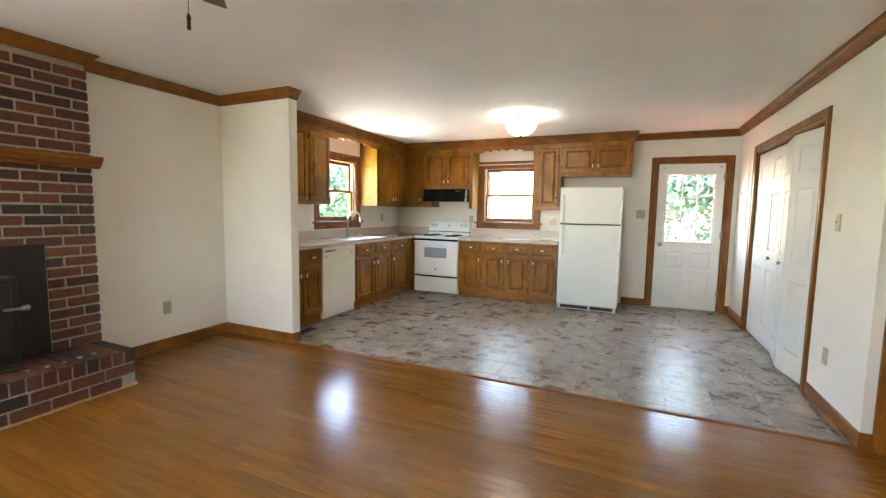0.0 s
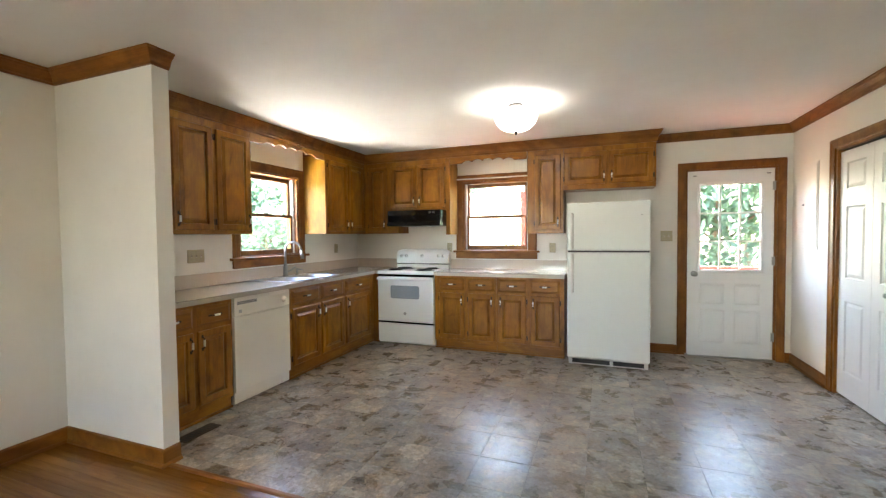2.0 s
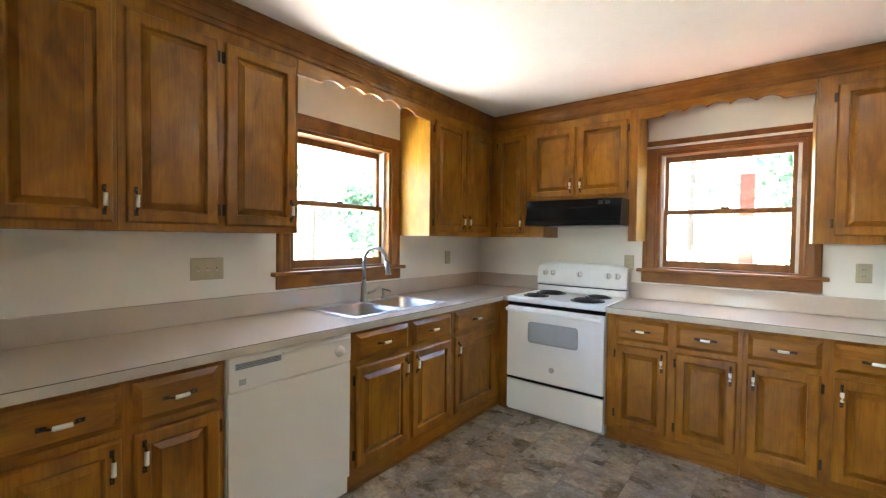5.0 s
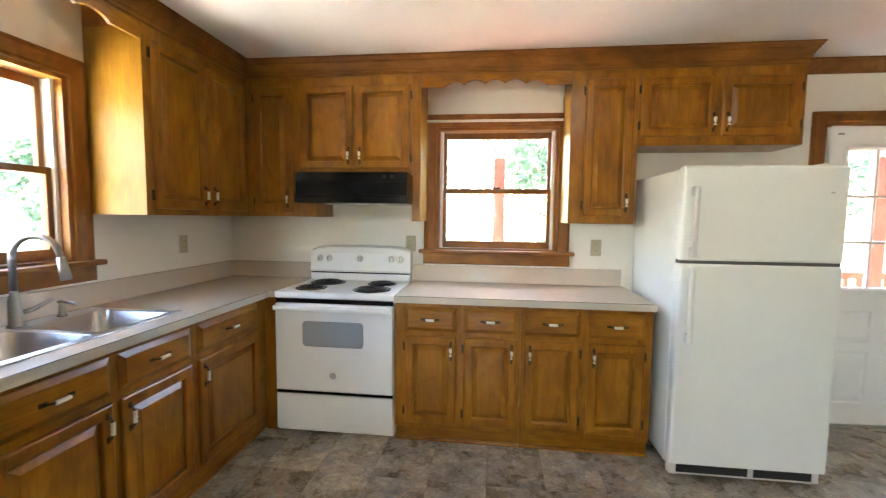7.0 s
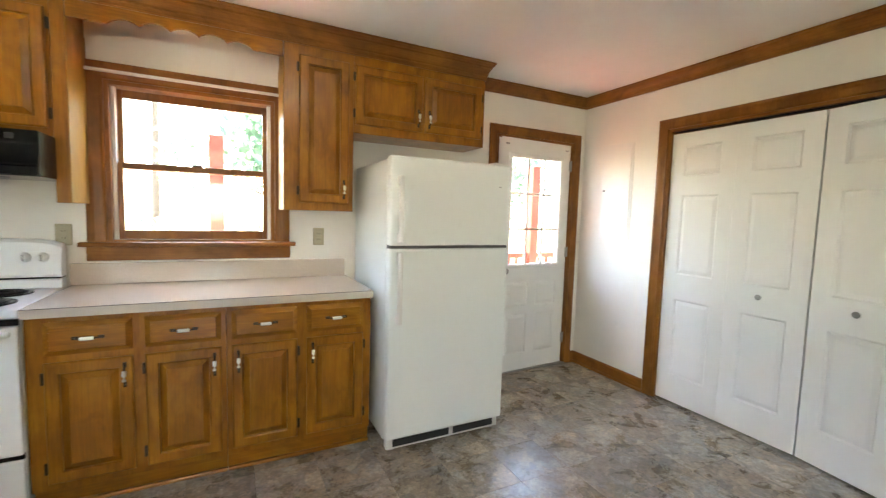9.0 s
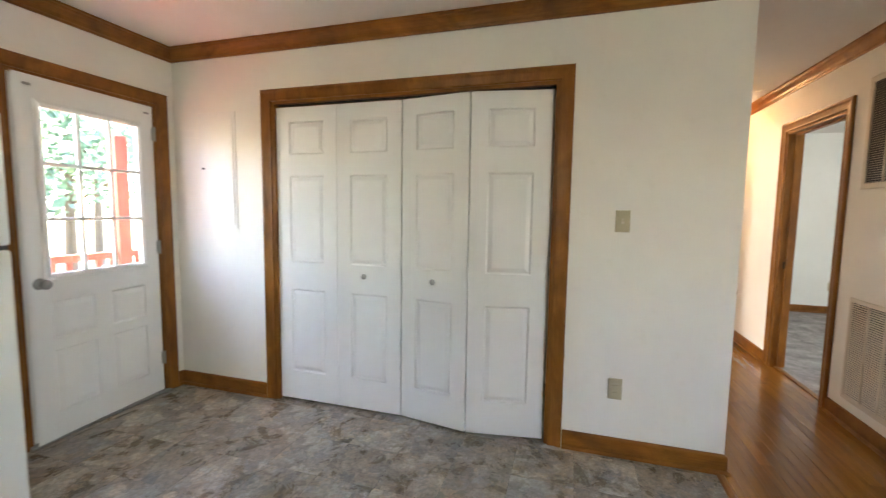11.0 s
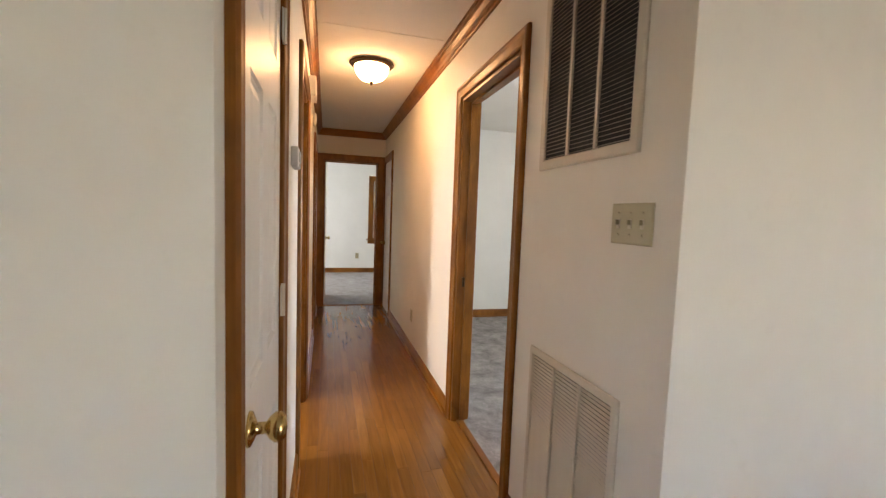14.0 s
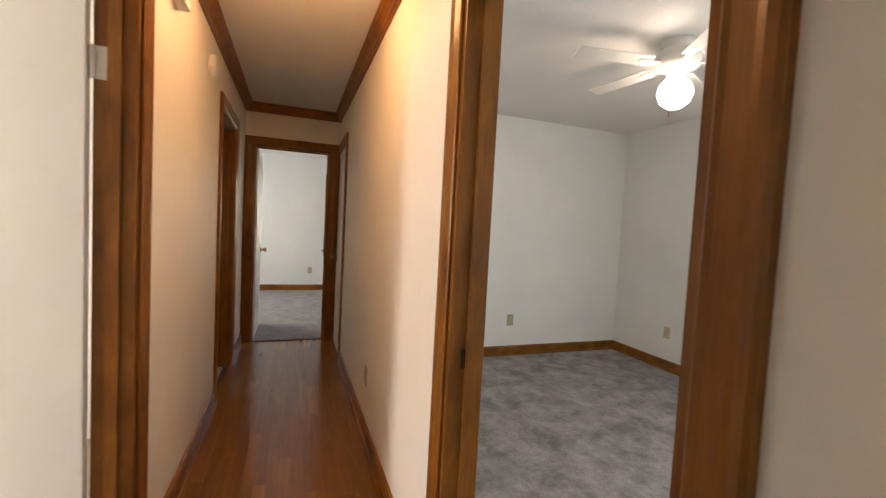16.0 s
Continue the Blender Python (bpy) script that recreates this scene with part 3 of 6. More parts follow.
def jambs(F, o, depth, stop=None, t=0.02):
    """The lining of an opening: two legs and a head, with a door stop."""
    bm = bmesh.new()
    fbox(bm, F, o[0] - 0.0, o[0] + t, 0.0, o[3], -depth, 0.002)
    fbox(bm, F, o[1] - t, o[1], 0.0, o[3], -depth, 0.002)
    fbox(bm, F, o[0] + t, o[1] - t, o[3] - t, o[3], -depth, 0.002)
    if stop is not None:
        fbox(bm, F, o[0] + t, o[0] + t + 0.012, 0.0, o[3] - t, -stop - 0.035, -stop)
        fbox(bm, F, o[1] - t - 0.012, o[1] - t, 0.0, o[3] - t, -stop - 0.035, -stop)
        fbox(bm, F, o[0] + t + 0.012, o[1] - t - 0.012, o[3] - t - 0.012, o[3] - t, -stop - 0.035, -stop)
    return bm


def doorway(name, kind, at, o, depth, stop=None, far=True, label="stained wooden door casing and jamb"):
    F = side(kind, at)
    mid = F((o[0] + o[1]) / 2, 0, 0)
    root = thing(name, mid, label, "doorway", kind="structure")
    part("casing", casing(F, o), TRIM[2], root)
    part("jamb", jambs(F, o, depth, stop), TRIM[2], root)
    if far:
        back = {"N": "S", "S": "N", "E": "W", "W": "E"}[kind]
        G = side(back, at + (depth if kind in "NE" else -depth))
        part("back_casing", casing(G, o), TRIM[2], root)
    return root


PANELS6 = ((0.845, 0.952), (0.484, 0.775), (0.100, 0.390))


def panel_slab(F, u0, u1, v0, v1, thick, cols=2, rows=PANELS6, stile=0.11, holes=(), back=True):
    """A moulded door leaf with raised panels; rows are parts of its height."""
    bm = bmesh.new()
    h = v1 - v0
    n = cols
    cw = (u1 - u0 - stile * (n + 1)) / n
    us = [u0]
    for i in range(n):
        us += [u0 + stile + i * (cw + stile), u0 + stile + i * (cw + stile) + cw]
    us.append(u1)
    rows = sorted(rows)
    vs = [v0]
    for a, b in rows:
        vs += [v0 + a * h, v0 + b * h]
    vs.append(v1)
    for f in ((0, 1) if back else (0,)):
        def G(u, v, w):
            return F(u, v, w if f == 0 else -thick - w)
        for i in range(len(us) - 1):
            for j in range(len(vs) - 1):
                if i % 2 and j % 2:
                    rings(bm, G, us[i], us[i + 1], vs[j], vs[j + 1], [(0, 0), (0.004, -0.005), (0.010, -0.009), (0.013, -0.009), (0.034, -0.002), (0.037, -0.0015)])
                else:
                    rings(bm, G, us[i], us[i + 1], vs[j], vs[j + 1], [(0, 0)])
    for a, b in (((u0, v0), (u1, v0)), ((u1, v0), (u1, v1)), ((u1, v1), (u0, v1)), ((u0, v1), (u0, v0))):
        bm.faces.new([bm.verts.new(F(a[0], a[1], 0)), bm.verts.new(F(b[0], b[1], 0)), bm.verts.new(F(b[0], b[1], -thick)), bm.verts.new(F(a[0], a[1], -thick))])
    bmesh.ops.remove_doubles(bm, verts=bm.verts, dist=0.0002)
    return bm


def knob_bm(F, u, v, w, r=0.027):
    """A round knob with its rose, standing out of a door face."""
    bm = bmesh.new()
    p = F(u, v, w)
    d = (F(u, v, w + 1) - p)
    axis = "x" if abs(d.x) > 0.5 else "y"
    sg = d.x if axis == "x" else d.y
    lathe(bm, p, [(0.032, 0.0), (0.031, 0.005), (0.020, 0.010), (0.011, 0.014), (0.011, 0.030), (0.020, 0.036), (r, 0.046), (r, 0.056), (0.019, 0.064), (0.004, 0.066)], 20, axis, sg)
    return bm


def hinge_bm(F, u, v, w):
    bm = bmesh.new()
    fbox(bm, F, u - 0.022, u + 0.022, v - 0.044, v + 0.044, w, w + 0.003)
    a, b = F(u, v - 0.048, w + 0.006), F(u, v + 0.048, w + 0.006)
    tube(bm, a, b, 0.006, n=10)
    return bm


# ---- doors and windows ----
FB = side("N", YB)
root = thing("door_1", (0.86, YB, 0), "white steel back door with nine-pane glass, slightly ajar", "door", kind="structure")
part("casing", casing(FB, BDOOR), TRIM[2], root)
part("jamb", jambs(FB, BDOOR, 0.15, 0.06), TRIM[2], root)
FD = side("N", YB + 0.012)
du0, du1 = BDOOR[0] + 0.022, BDOOR[1] - 0.022
dz0, dz1 = 0.012, BDOOR[3] - 0.022
GX0, GX1, GZ0, GZ1 = 0.575, 1.145, 0.945, 1.868
bm = bmesh.new()
for f in (0.0, -0.044):
    def FDD(u, v, w, f=f):
        return FD(u, v, w + f) if f == 0 else FD(u, v, f - w)
    rings(bm, FDD, du0, GX0, dz0, dz1, [(0, 0)])
    rings(bm, FDD, GX1, du1, dz0, dz1, [(0, 0)])
    rings(bm, FDD, GX0, GX1, GZ1, dz1, [(0, 0)])
    rings(bm, FDD, GX0, GX1, 0.80, GZ0, [(0, 0)])
    rings(bm, FDD, GX0, GX1, 0.52, 0.58, [(0, 0)])
    mid = (GX0 + GX1) / 2
    for lo, hi in ((0.58, 0.80), (0.16, 0.52)):
        rings(bm, FDD, mid - 0.045, mid + 0.045, lo, hi, [(0, 0)])
        for p0, p1 in ((GX0, mid - 0.045), (mid + 0.045, GX1)):
            rings(bm, FDD, p0, p1, lo, hi, [(0, 0), (0.01, -0.007), (0.016, -0.007), (0.04, -0.001)])
    rings(bm, FDD, GX0, GX1, dz0, 0.16, [(0, 0)])
fbox(bm, FD, GX0 - 0.001, GX0, GZ0, GZ1, -0.044, 0)
fbox(bm, FD, GX1, GX1 + 0.001, GZ0, GZ1, -0.044, 0)
part("slab", bm, DOORW, root)
bm = bmesh.new()
rings(bm, FD, GX0 - 0.025, GX1 + 0.025, GZ0 - 0.025, GZ1 + 0.025, [(0, 0), (0.004, 0.010), (0.018, 0.012), (0.034, 0.004), (0.034, -0.02)], fill=False)
part("glass_frame", bm, DOORW, root, "raised white frame round the door glass")
for i in (1, 2):
    u = GX0 + 0.009 + (GX1 - GX0 - 0.018) * i / 3
    part("muntin", (lambda b: (fbox(b, FD, u - 0.009, u + 0.009, GZ0, GZ1, -0.016, 0.004, 0.003), b)[1])(bmesh.new()), DOORW, root)
    v = GZ0 + 0.009 + (GZ1 - GZ0 - 0.018) * i / 3
    part("muntin", (lambda b: (fbox(b, FD, GX0, GX1, v - 0.009, v + 0.009, -0.0155, 0.0035, 0.003), b)[1])(bmesh.new()), DOORW, root)
g = part("pane", (lambda b: (fbox(b, FD, GX0, GX1, GZ0, GZ1, -0.026, -0.022), b)[1])(bmesh.new()), GLASS, root)
g.visible_shadow = False
part("knob", knob_bm(FD, 0.525, 0.905, 0.0), NICKEL, root, "satin nickel knob", True)
for v in (0.25, 1.05, 1.83):
    part("hinge", hinge_bm(FD, du1 + 0.006, v, 0.004), NICKEL, root)
for u in (du0 + 0.06, du1 - 0.05):
    bm = bmesh.new()
    fbox(bm, FD, u - 0.018, u + 0.018, 1.955, 1.968, 0, 0.010, 0.003)
    part("curtain_bracket", bm, NICKEL, root)
swung = [o for o in root.children if o.name.split(".")[0] in ("slab", "glass_frame", "muntin", "pane", "knob", "curtain_bracket")]
pivot = Vector((du1, YB + 0.01, 0)) - root.location
swing = Matrix.Translation(pivot) @ Matrix.Rotation(radians(3.4), 4, "Z") @ Matrix.Translation(-pivot)
for o in swung:
    o.data.transform(swing)
part("sill", box(BDOOR[0], BDOOR[1], YB - 0.03, YB + 0.12, 0.0, 0.014, bev=0.004), NICKEL, root, "metal door sill")


def window(name, kind, at, o, depth, label):
    """A double-hung window: lining, two sashes with panes, stool, apron and casing."""
    F = side(kind, at)
    u0, u1, v0, v1 = o
    root = thing(name, F((u0 + u1) / 2, v0, 0), label, "window", kind="structure")
    bm = bmesh.new()
    k = 0.09 / 0.076
    loft(bm, [[F(u0 - s * k, v0, w) for s, w in CASE], [F(u0 - s * k, v1 + s * k, w) for s, w in CASE],
              [F(u1 + s * k, v1 + s * k, w) for s, w in CASE], [F(u1 + s * k, v0, w) for s, w in CASE]])
    part("window_frame", bm, TRIM[2], root)
    bm = bmesh.new()
    t = 0.022
    fbox(bm, F, u0, u0 + t, v0, v1, -depth, 0.0)
    fbox(bm, F, u1 - t, u1, v0, v1, -depth, 0.0)
    fbox(bm, F, u0 + t, u1 - t, v1 - t, v1, -depth, 0.0)
    fbox(bm, F, u0 + t, u1 - t, v0, v0 + 0.012, -depth, -0.001)
    part("lining", bm, TRIM[2], root)
    bm = bmesh.new()
    fbox(bm, F, u0 + t, u0 + t + 0.018, v0 + 0.012, v1 - t, -0.10, -0.045)
    fbox(bm, F, u1 - t - 0.018, u1 - t, v0 + 0.012, v1 - t, -0.10, -0.045)
    part("track", bm, WPLAST, root, "pale vinyl sash track")
    bm = bmesh.new()
    fbox(bm, F, u0 - 0.125, u1 + 0.125, v0 - 0.026, v0, -0.02, 0.052, 0.006)
    part("window_sill", bm, TRIM[0], root)
    bm = bmesh.new()
    fbox(bm, F, u0 - 0.095, u1 + 0.095, v0 - 0.105, v0 - 0.026, 0, 0.018, 0.004)
    part("apron", bm, TRIM[0], root)
    s0, s1, mv = u0 + t + 0.004, u1 - t - 0.004, (v0 + v1) / 2 - 0.01
    for nm, lo, hi, w, low in (("lower_sash", v0 + 0.013, mv + 0.018, -0.060, True), ("upper_sash", mv - 0.018, v1 - t - 0.002, -0.095, False)):
        bm = bmesh.new()
        st, br, tr = 0.040, (0.052 if low else 0.034), (0.034 if low else 0.045)
        fbox(bm, F, s0, s0 + st, lo, hi, w - 0.028, w, 0.003)
        fbox(bm, F, s1 - st, s1, lo, hi, w - 0.028, w, 0.003)
        fbox(bm, F, s0 + st, s1 - st, lo, lo + br, w - 0.0275, w - 0.0005, 0.003)
        fbox(bm, F, s0 + st, s1 - st, hi - tr, hi, w - 0.0275, w - 0.0005, 0.003)
        sash = part(nm, bm, TRIM[2], root)
        bm = bmesh.new()
        fbox(bm, F, s0 + st, s1 - st, lo + br, hi - tr, w - 0.016, w - 0.012)
        part("pane", bm, GLASS, sash).visible_shadow = False
    bm = bmesh.new()
    um = (s0 + s1) / 2
    fbox(bm, F, um - 0.028, um + 0.028, mv + 0.018, mv + 0.030, -0.082, -0.062, 0.003)
    part("sash_lock", bm, BRONZE, root)
    return root, F


w2, F2 = window("window_1", "N", YB, WIN2, 0.15, "brown stained double-hung window over the kitchen counter")
w1, F1 = window("window_2", "W", XL, WIN1, 0.15, "brown stained double-hung window over the sink")
bm = bmesh.new()
fbox(bm, F2, WIN2[0] - 0.09, WIN2[1] + 0.09, 2.07, 2.085, 0.021, 0.045, 0.005)
part("shade_rail", bm, WPLAST, w2, "thin white roller-shade rail across the head casing")
window("window_3", "E", EX1, EWIN, 0.15, "brown stained double-hung window of the end bedroom")

# closet with two folding leaves pairs
FC = side("E", XC)
root = doorway("door_2", "E", XC, CLOS, 0.11, None, False, "stained casing with white six-panel bifold closet doors, one pair ajar")
FC2 = side("E", XC + 0.012)
c0, c1 = CLOS[0] + 0.022, CLOS[1] - 0.022
mid = 4.728


def leaf(name, pa, pb, cols, stile):
    """A folding leaf that stands between two plan points, facing the kitchen."""
    pa, pb = Vector((*pa, 0)), Vector((*pb, 0))
    d = (pb - pa).normalized()
    nrm = Vector((d.y, -d.x, 0)) * -1
    if nrm.x > 0:
        nrm = -nrm

    def F(u, v, w):
        return pa + d * u + nrm * w + Vector((0, 0, v))
    return F, (pb - pa).length


closet_leaves = []
for nm, pa, pb in (("leaf", (XC + 0.020, c1), (XC + 0.020, (c1 + mid) / 2 + 0.001)), ("leaf", (XC + 0.020, (c1 + mid) / 2 - 0.001), (XC + 0.020, mid + 0.005)),
                   ("leaf", (XC + 0.020, mid - 0.004), (XC - 0.050, 4.291)), ("leaf", (XC - 0.050, 4.281), (XC + 0.020, c0 + 0.008))):
    F, L = leaf(nm, pa, pb, 1, 0.08)
    ob = part("leaf", panel_slab(F, 0.0, L, 0.014, 1.996, 0.032, 1, PANELS6, 0.095), DOORW, root)
    closet_leaves.append((F, L, ob))
for i, u in ((1, 0.20), (2, 0.20)):
    F, L, ob = closet_leaves[i]
    bm = bmesh.new()
    lathe(bm, F(u + (0.0 if i == 1 else 0.02), 0.905, 0.0), [(0.010, 0.0), (0.008, 0.008), (0.016, 0.014), (0.018, 0.022), (0.012, 0.028), (0.002, 0.030)], 16, "x", -1)
    part("knob", bm, NICKEL, ob, "small satin nickel knob", True)
bm = bmesh.new()
fbox(bm, FC, c0, c1, 2.012, 2.034, -0.06, -0.03)
part("track", bm, DARKP, root)

# hall doors
root = doorway("door_3", "N", YN, HD0, 0.11, 0.04, False, "white six-panel hall closet door with brass knob, closed")
FH = side("N", YN - 0.0)
ob = part("slab", panel_slab(side("N", YN - 0.003), HD0[0] + 0.022, HD0[1] - 0.022, 0.012, 2.012, 0.035, 2, PANELS6, 0.085), DOORW, root)
part("knob", knob_bm(side("N", YN - 0.004), HD0[0] + 0.085, 0.915, 0.0), BRASS, root, "polished brass knob", True)
for v in (0.22, 1.05, 1.83):
    part("hinge", hinge_bm(side("N", YN - 0.004), HD0[1] - 0.012, v, 0.004), VENTM, root)

doorway("door_4", "S", YS, HD1, 0.11, 0.05, True, "stained wooden doorway into the bedroom, door swung away")
bm = bmesh.new()
fbox(bm, side("E", HD1[1] - 0.02), YS - 0.075, YS - 0.035, 0.875, 0.935, 0, 0.003)
solid("strike_plate", bm, BRONZE, "dark bronze strike plate on the door jamb", "strike plate", at=(HD1[1] - 0.02, YS - 0.055, 0.9))

root = doorway("door_5", "N", YN, HD2, 0.11, 0.04, True, "stained wooden bathroom doorway with a white door swung inward")
FP = side("E", HD2[1] - 0.045)
slab = part("slab", box(HD2[1] - 0.045, HD2[1] - 0.010, YN + 0.125, YN + 0.825, 0.012, 2.010, bev=0.002), DOORW, root)
for v in (0.30, 1.745):
    bm = bmesh.new()
    fbox(bm, side("E", HD2[1] - 0.02), YN + 0.068, YN + 0.108, v - 0.05, v + 0.05, 0.0, 0.004)
    tube(bm, (HD2[1] - 0.032, YN + 0.112, v - 0.05), (HD2[1] - 0.032, YN + 0.112, v + 0.05), 0.006, n=10)
    part("hinge", bm, BRONZE if v < 1 else WPLAST, root)

root = doorway("door_6", "N", YN, HD3, 0.11, 0.04, True, "stained wooden doorway near the end of the hall")
root = doorway("door_7", "S", YS, HD4, 0.11, 0.04, False, "white six-panel linen closet door with brass knob, closed")
part("slab", panel_slab(side("S", YS + 0.001), HD4[0] + 0.022, HD4[1] - 0.022, 0.012, 2.012, 0.035, 2, PANELS6, 0.10), DOORW, root)
part("knob", knob_bm(side("S", YS + 0.001), HD4[1] - 0.085, 0.915, 0.0), BRASS, root, "brass knob", True)
for v in (0.22, 1.83):
    part("hinge", hinge_bm(side("S", YS + 0.001), HD4[0] + 0.014, v, 0.003), NICKEL, root)
root = doorway("door_8", "E", XE, HDE, 0.11, 0.04, True, "stained wooden doorway with a white door swung into the end bedroom")
ob = part("slab", panel_slab(side("N", HDE[1] - 0.045), EX0 + 0.01, EX0 + 0.72, 0.014, 2.010, 0.035, 2, PANELS6, 0.10), DOORW, root)
part("knob", knob_bm(side("N", HDE[1] - 0.045), EX0 + 0.65, 0.915, 0.0), BRASS, root, "brass knob", True)
for v in (0.25, 1.80):
    bm = bmesh.new()
    fbox(bm, side("N", HDE[1] - 0.02), XE + 0.068, XE + 0.108, v - 0.045, v + 0.045, 0.0, 0.004)
    part("hinge", bm, BRONZE, root)
root = doorway("door_9", "E", XR, FDOOR, 0.11, 0.04, False, "white six-panel door in the living room, closed")
part("slab", panel_slab(side("E", XR + 0.02), FDOOR[0] + 0.022, FDOOR[1] - 0.022, 0.012, 2.012, 0.035, 2, PANELS6, 0.11), DOORW, root)

# ---- kitchen cabinets ----
CABL = "brown stained wooden %s cabinet with raised-panel doors and ceramic pulls"


def pull(F, u, v, w, upright, parent):
    """A bowed bronze pull with a white ceramic grip."""
    def P(a, b, c):
        return F(u + (b if upright else a), v + (a if upright else b), w + c)
    bm = bmesh.new()
    pipe(bm, [P(-0.046, 0, 0.001), P(-0.040, 0, 0.014), P(-0.026, 0, 0.021), P(0.026, 0, 0.021), P(0.040, 0, 0.014), P(0.046, 0, 0.001)], 0.0038, 8)
    for s in (-1, 1):
        a, b = P(s * 0.034, -0.007, 0), P(s * 0.058, 0.007, 0.003)
        lo, hi = [min(x, y) for x, y in zip(a, b)], [max(x, y) for x, y in zip(a, b)]
        bx(bm, lo[0], hi[0], lo[1], hi[1], lo[2], hi[2])
    h = part("pull", bm, BRONZE, parent)
    bm = bmesh.new()
    pipe(bm, [P(-0.023, 0, 0.021), P(-0.020, 0, 0.022), P(0, 0, 0.0225), P(0.020, 0, 0.022), P(0.023, 0, 0.021)], 0.0085, 12)
    part("grip", bm, CERAM, parent, "white ceramic grip", True)


def cab_door(F, u0, u1, v0, v1, parent, mats, handle=None, hinge=None, name="door"):
    """A raised-panel leaf that lies on the face frame. handle: 'lu', 'ru', 'll', 'rl' (side, upper or lower end); hinge: 'l' or 'r'."""
    bm = bmesh.new()
    fw = 0.052 if v1 - v0 > 0.3 else 0.0
    t = 0.020
    if fw:
        steps = [(0.006, -0.002), (0.006, 0.004), (0, 0.006), (0, t - 0.008), (0.003, t - 0.003), (0.009, t), (fw - 0.005, t), (fw, t - 0.005), (fw + 0.001, t - 0.017), (fw + 0.006, t - 0.017), (fw + 0.030, t - 0.003), (fw + 0.031, t)]
    else:
        steps = [(0.006, -0.002), (0.006, 0.004), (0, 0.006), (0, t - 0.013), (0.022, t - 0.002), (0.023, t)]
    rings(bm, F, u0, u1, v0, v1, steps)
    wide = (u1 - u0) > (v1 - v0) * 1.3
    d = part(name, bm, mats[1] if wide else mats[0], parent)
    if handle:
        if handle == "mid":
            pull(F, (u0 + u1) / 2, (v0 + v1) / 2, t, False, d)
        else:
            pull(F, u0 + 0.030 if handle[0] == "l" else u1 - 0.030, (v1 - 0.085) if handle[1] == "u" else (v0 + 0.085), t, True, d)
    if hinge:
        for v in (v0 + 0.07, v1 - 0.07):
            bm = bmesh.new()
            u = u0 - 0.007 if hinge == "l" else u1 + 0.007
            fbox(bm, F, u - 0.007, u + 0.007, v - 0.026, v + 0.026, 0.0, 0.009, 0.002)
            part("hinge", bm, BRONZE, d)


def cabinet(name, kind, face, back, u0, u1, v0, v1, label, group, toe=0.0, hollow=False):
    """A cabinet unit's carcass with its face frame; the doors are added after."""
    F = side(kind, face)
    depth = abs(face - back)
    root = thing(name, F((u0 + u1) / 2, v0, -depth / 2), label, "cabinet", group)
    bm = bmesh.new()
    if hollow:
        fbox(bm, F, u0 + 0.0005, u1 - 0.0005, v0 + toe, v1, -0.020, 0.0, 0.0015)
        fbox(bm, F, u0 + 0.0005, u1 - 0.0005, v0 + toe, 0.70, -depth + 0.003, -0.020)
    else:
        fbox(bm, F, u0 + 0.0005, u1 - 0.0005, v0 + toe, v1, -depth + 0.003, 0.0, 0.0015)
    part("body", bm, CAB[2], root)
    if toe:
        bm = bmesh.new()
        fbox(bm, F, u0 + 0.001, u1 - 0.001, v0, v0 + toe, -depth + 0.01, -0.030)
        part("plinth", bm, CAB[0] if kind == "N" else CAB[1], root)
        bm = bmesh.new()
        fbox(bm, F, u0 + 0.001, u1 - 0.001, v0, v0 + 0.020, -0.0295, -0.008, 0.006)
        part("shoe_strip", bm, CAB[0] if kind == "N" else CAB[1], root)
    return root, F


MN, MW = (CAB[2], CAB[0]), (CAB[2], CAB[1])
GB, GU = "kitchen base cabinets", "kitchen wall cabinets"
FX, UX, FY, UY = -3.145, -3.43, 5.885, 6.20
# base units on the window wall
for u0, u1, cols in ((-2.29, -1.532, ((-2.228, -1.915, "ru", "l"), (-1.868, -1.555, "ru", "l"))), (-1.532, -0.787, ((-1.509, -1.194, "lu", "r"), (-1.146, -0.834, "lu", "r")))):
    root, F = cabinet("base_cabinet", "N", FY, YB, u0, u1, 0.0, 0.872, CABL % "base", GB, 0.095)
    for a, b, h, hg in cols:
        cab_door(F, a, b, 0.702, 0.848, root, MN, "mid", None, "drawer")
        cab_door(F, a, b, 0.128, 0.672, root, MN, h, hg)
# base units along the sink wall
root, F = cabinet("base_cabinet", "W", FX, XL, 3.022, 3.715, 0.0, 0.872, CABL % "base", GB, 0.095)
for a, b, h, hg in ((3.060, 3.372, "ru", "l"), (3.405, 3.692, "lu", "r")):
    cab_door(F, a, b, 0.702, 0.848, root, MW, "mid", None, "drawer")
    cab_door(F, a, b, 0.128, 0.672, root, MW, h, hg)
root, F = cabinet("sink_cabinet", "W", FX, XL, 4.362, 5.245, 0.0, 0.872, "brown stained wooden sink cabinet with raised-panel doors", GB, 0.095, True)
for a, b, h, hg in ((4.392, 4.800, "ru", "l"), (4.838, 5.225, "lu", "r")):
    cab_door(F, a, b, 0.702, 0.848, root, MW, "mid", None, "drawer")
    cab_door(F, a, b, 0.128, 0.672, root, MW, h, hg)
root, F = cabinet("base_cabinet", "W", FX, XL, 5.245, 6.48, 0.0, 0.872, CABL % "corner base", GB, 0.095)
cab_door(F, 5.275, 5.800, 0.702, 0.848, root, MW, "mid", None, "drawer")
cab_door(F, 5.275, 5.800, 0.128, 0.672, root, MW, "lu", "r")
root = thing("filler_panel", (-3.10, 5.9, 0), "narrow brown wooden filler strip beside the range", "cabinet filler", GB)
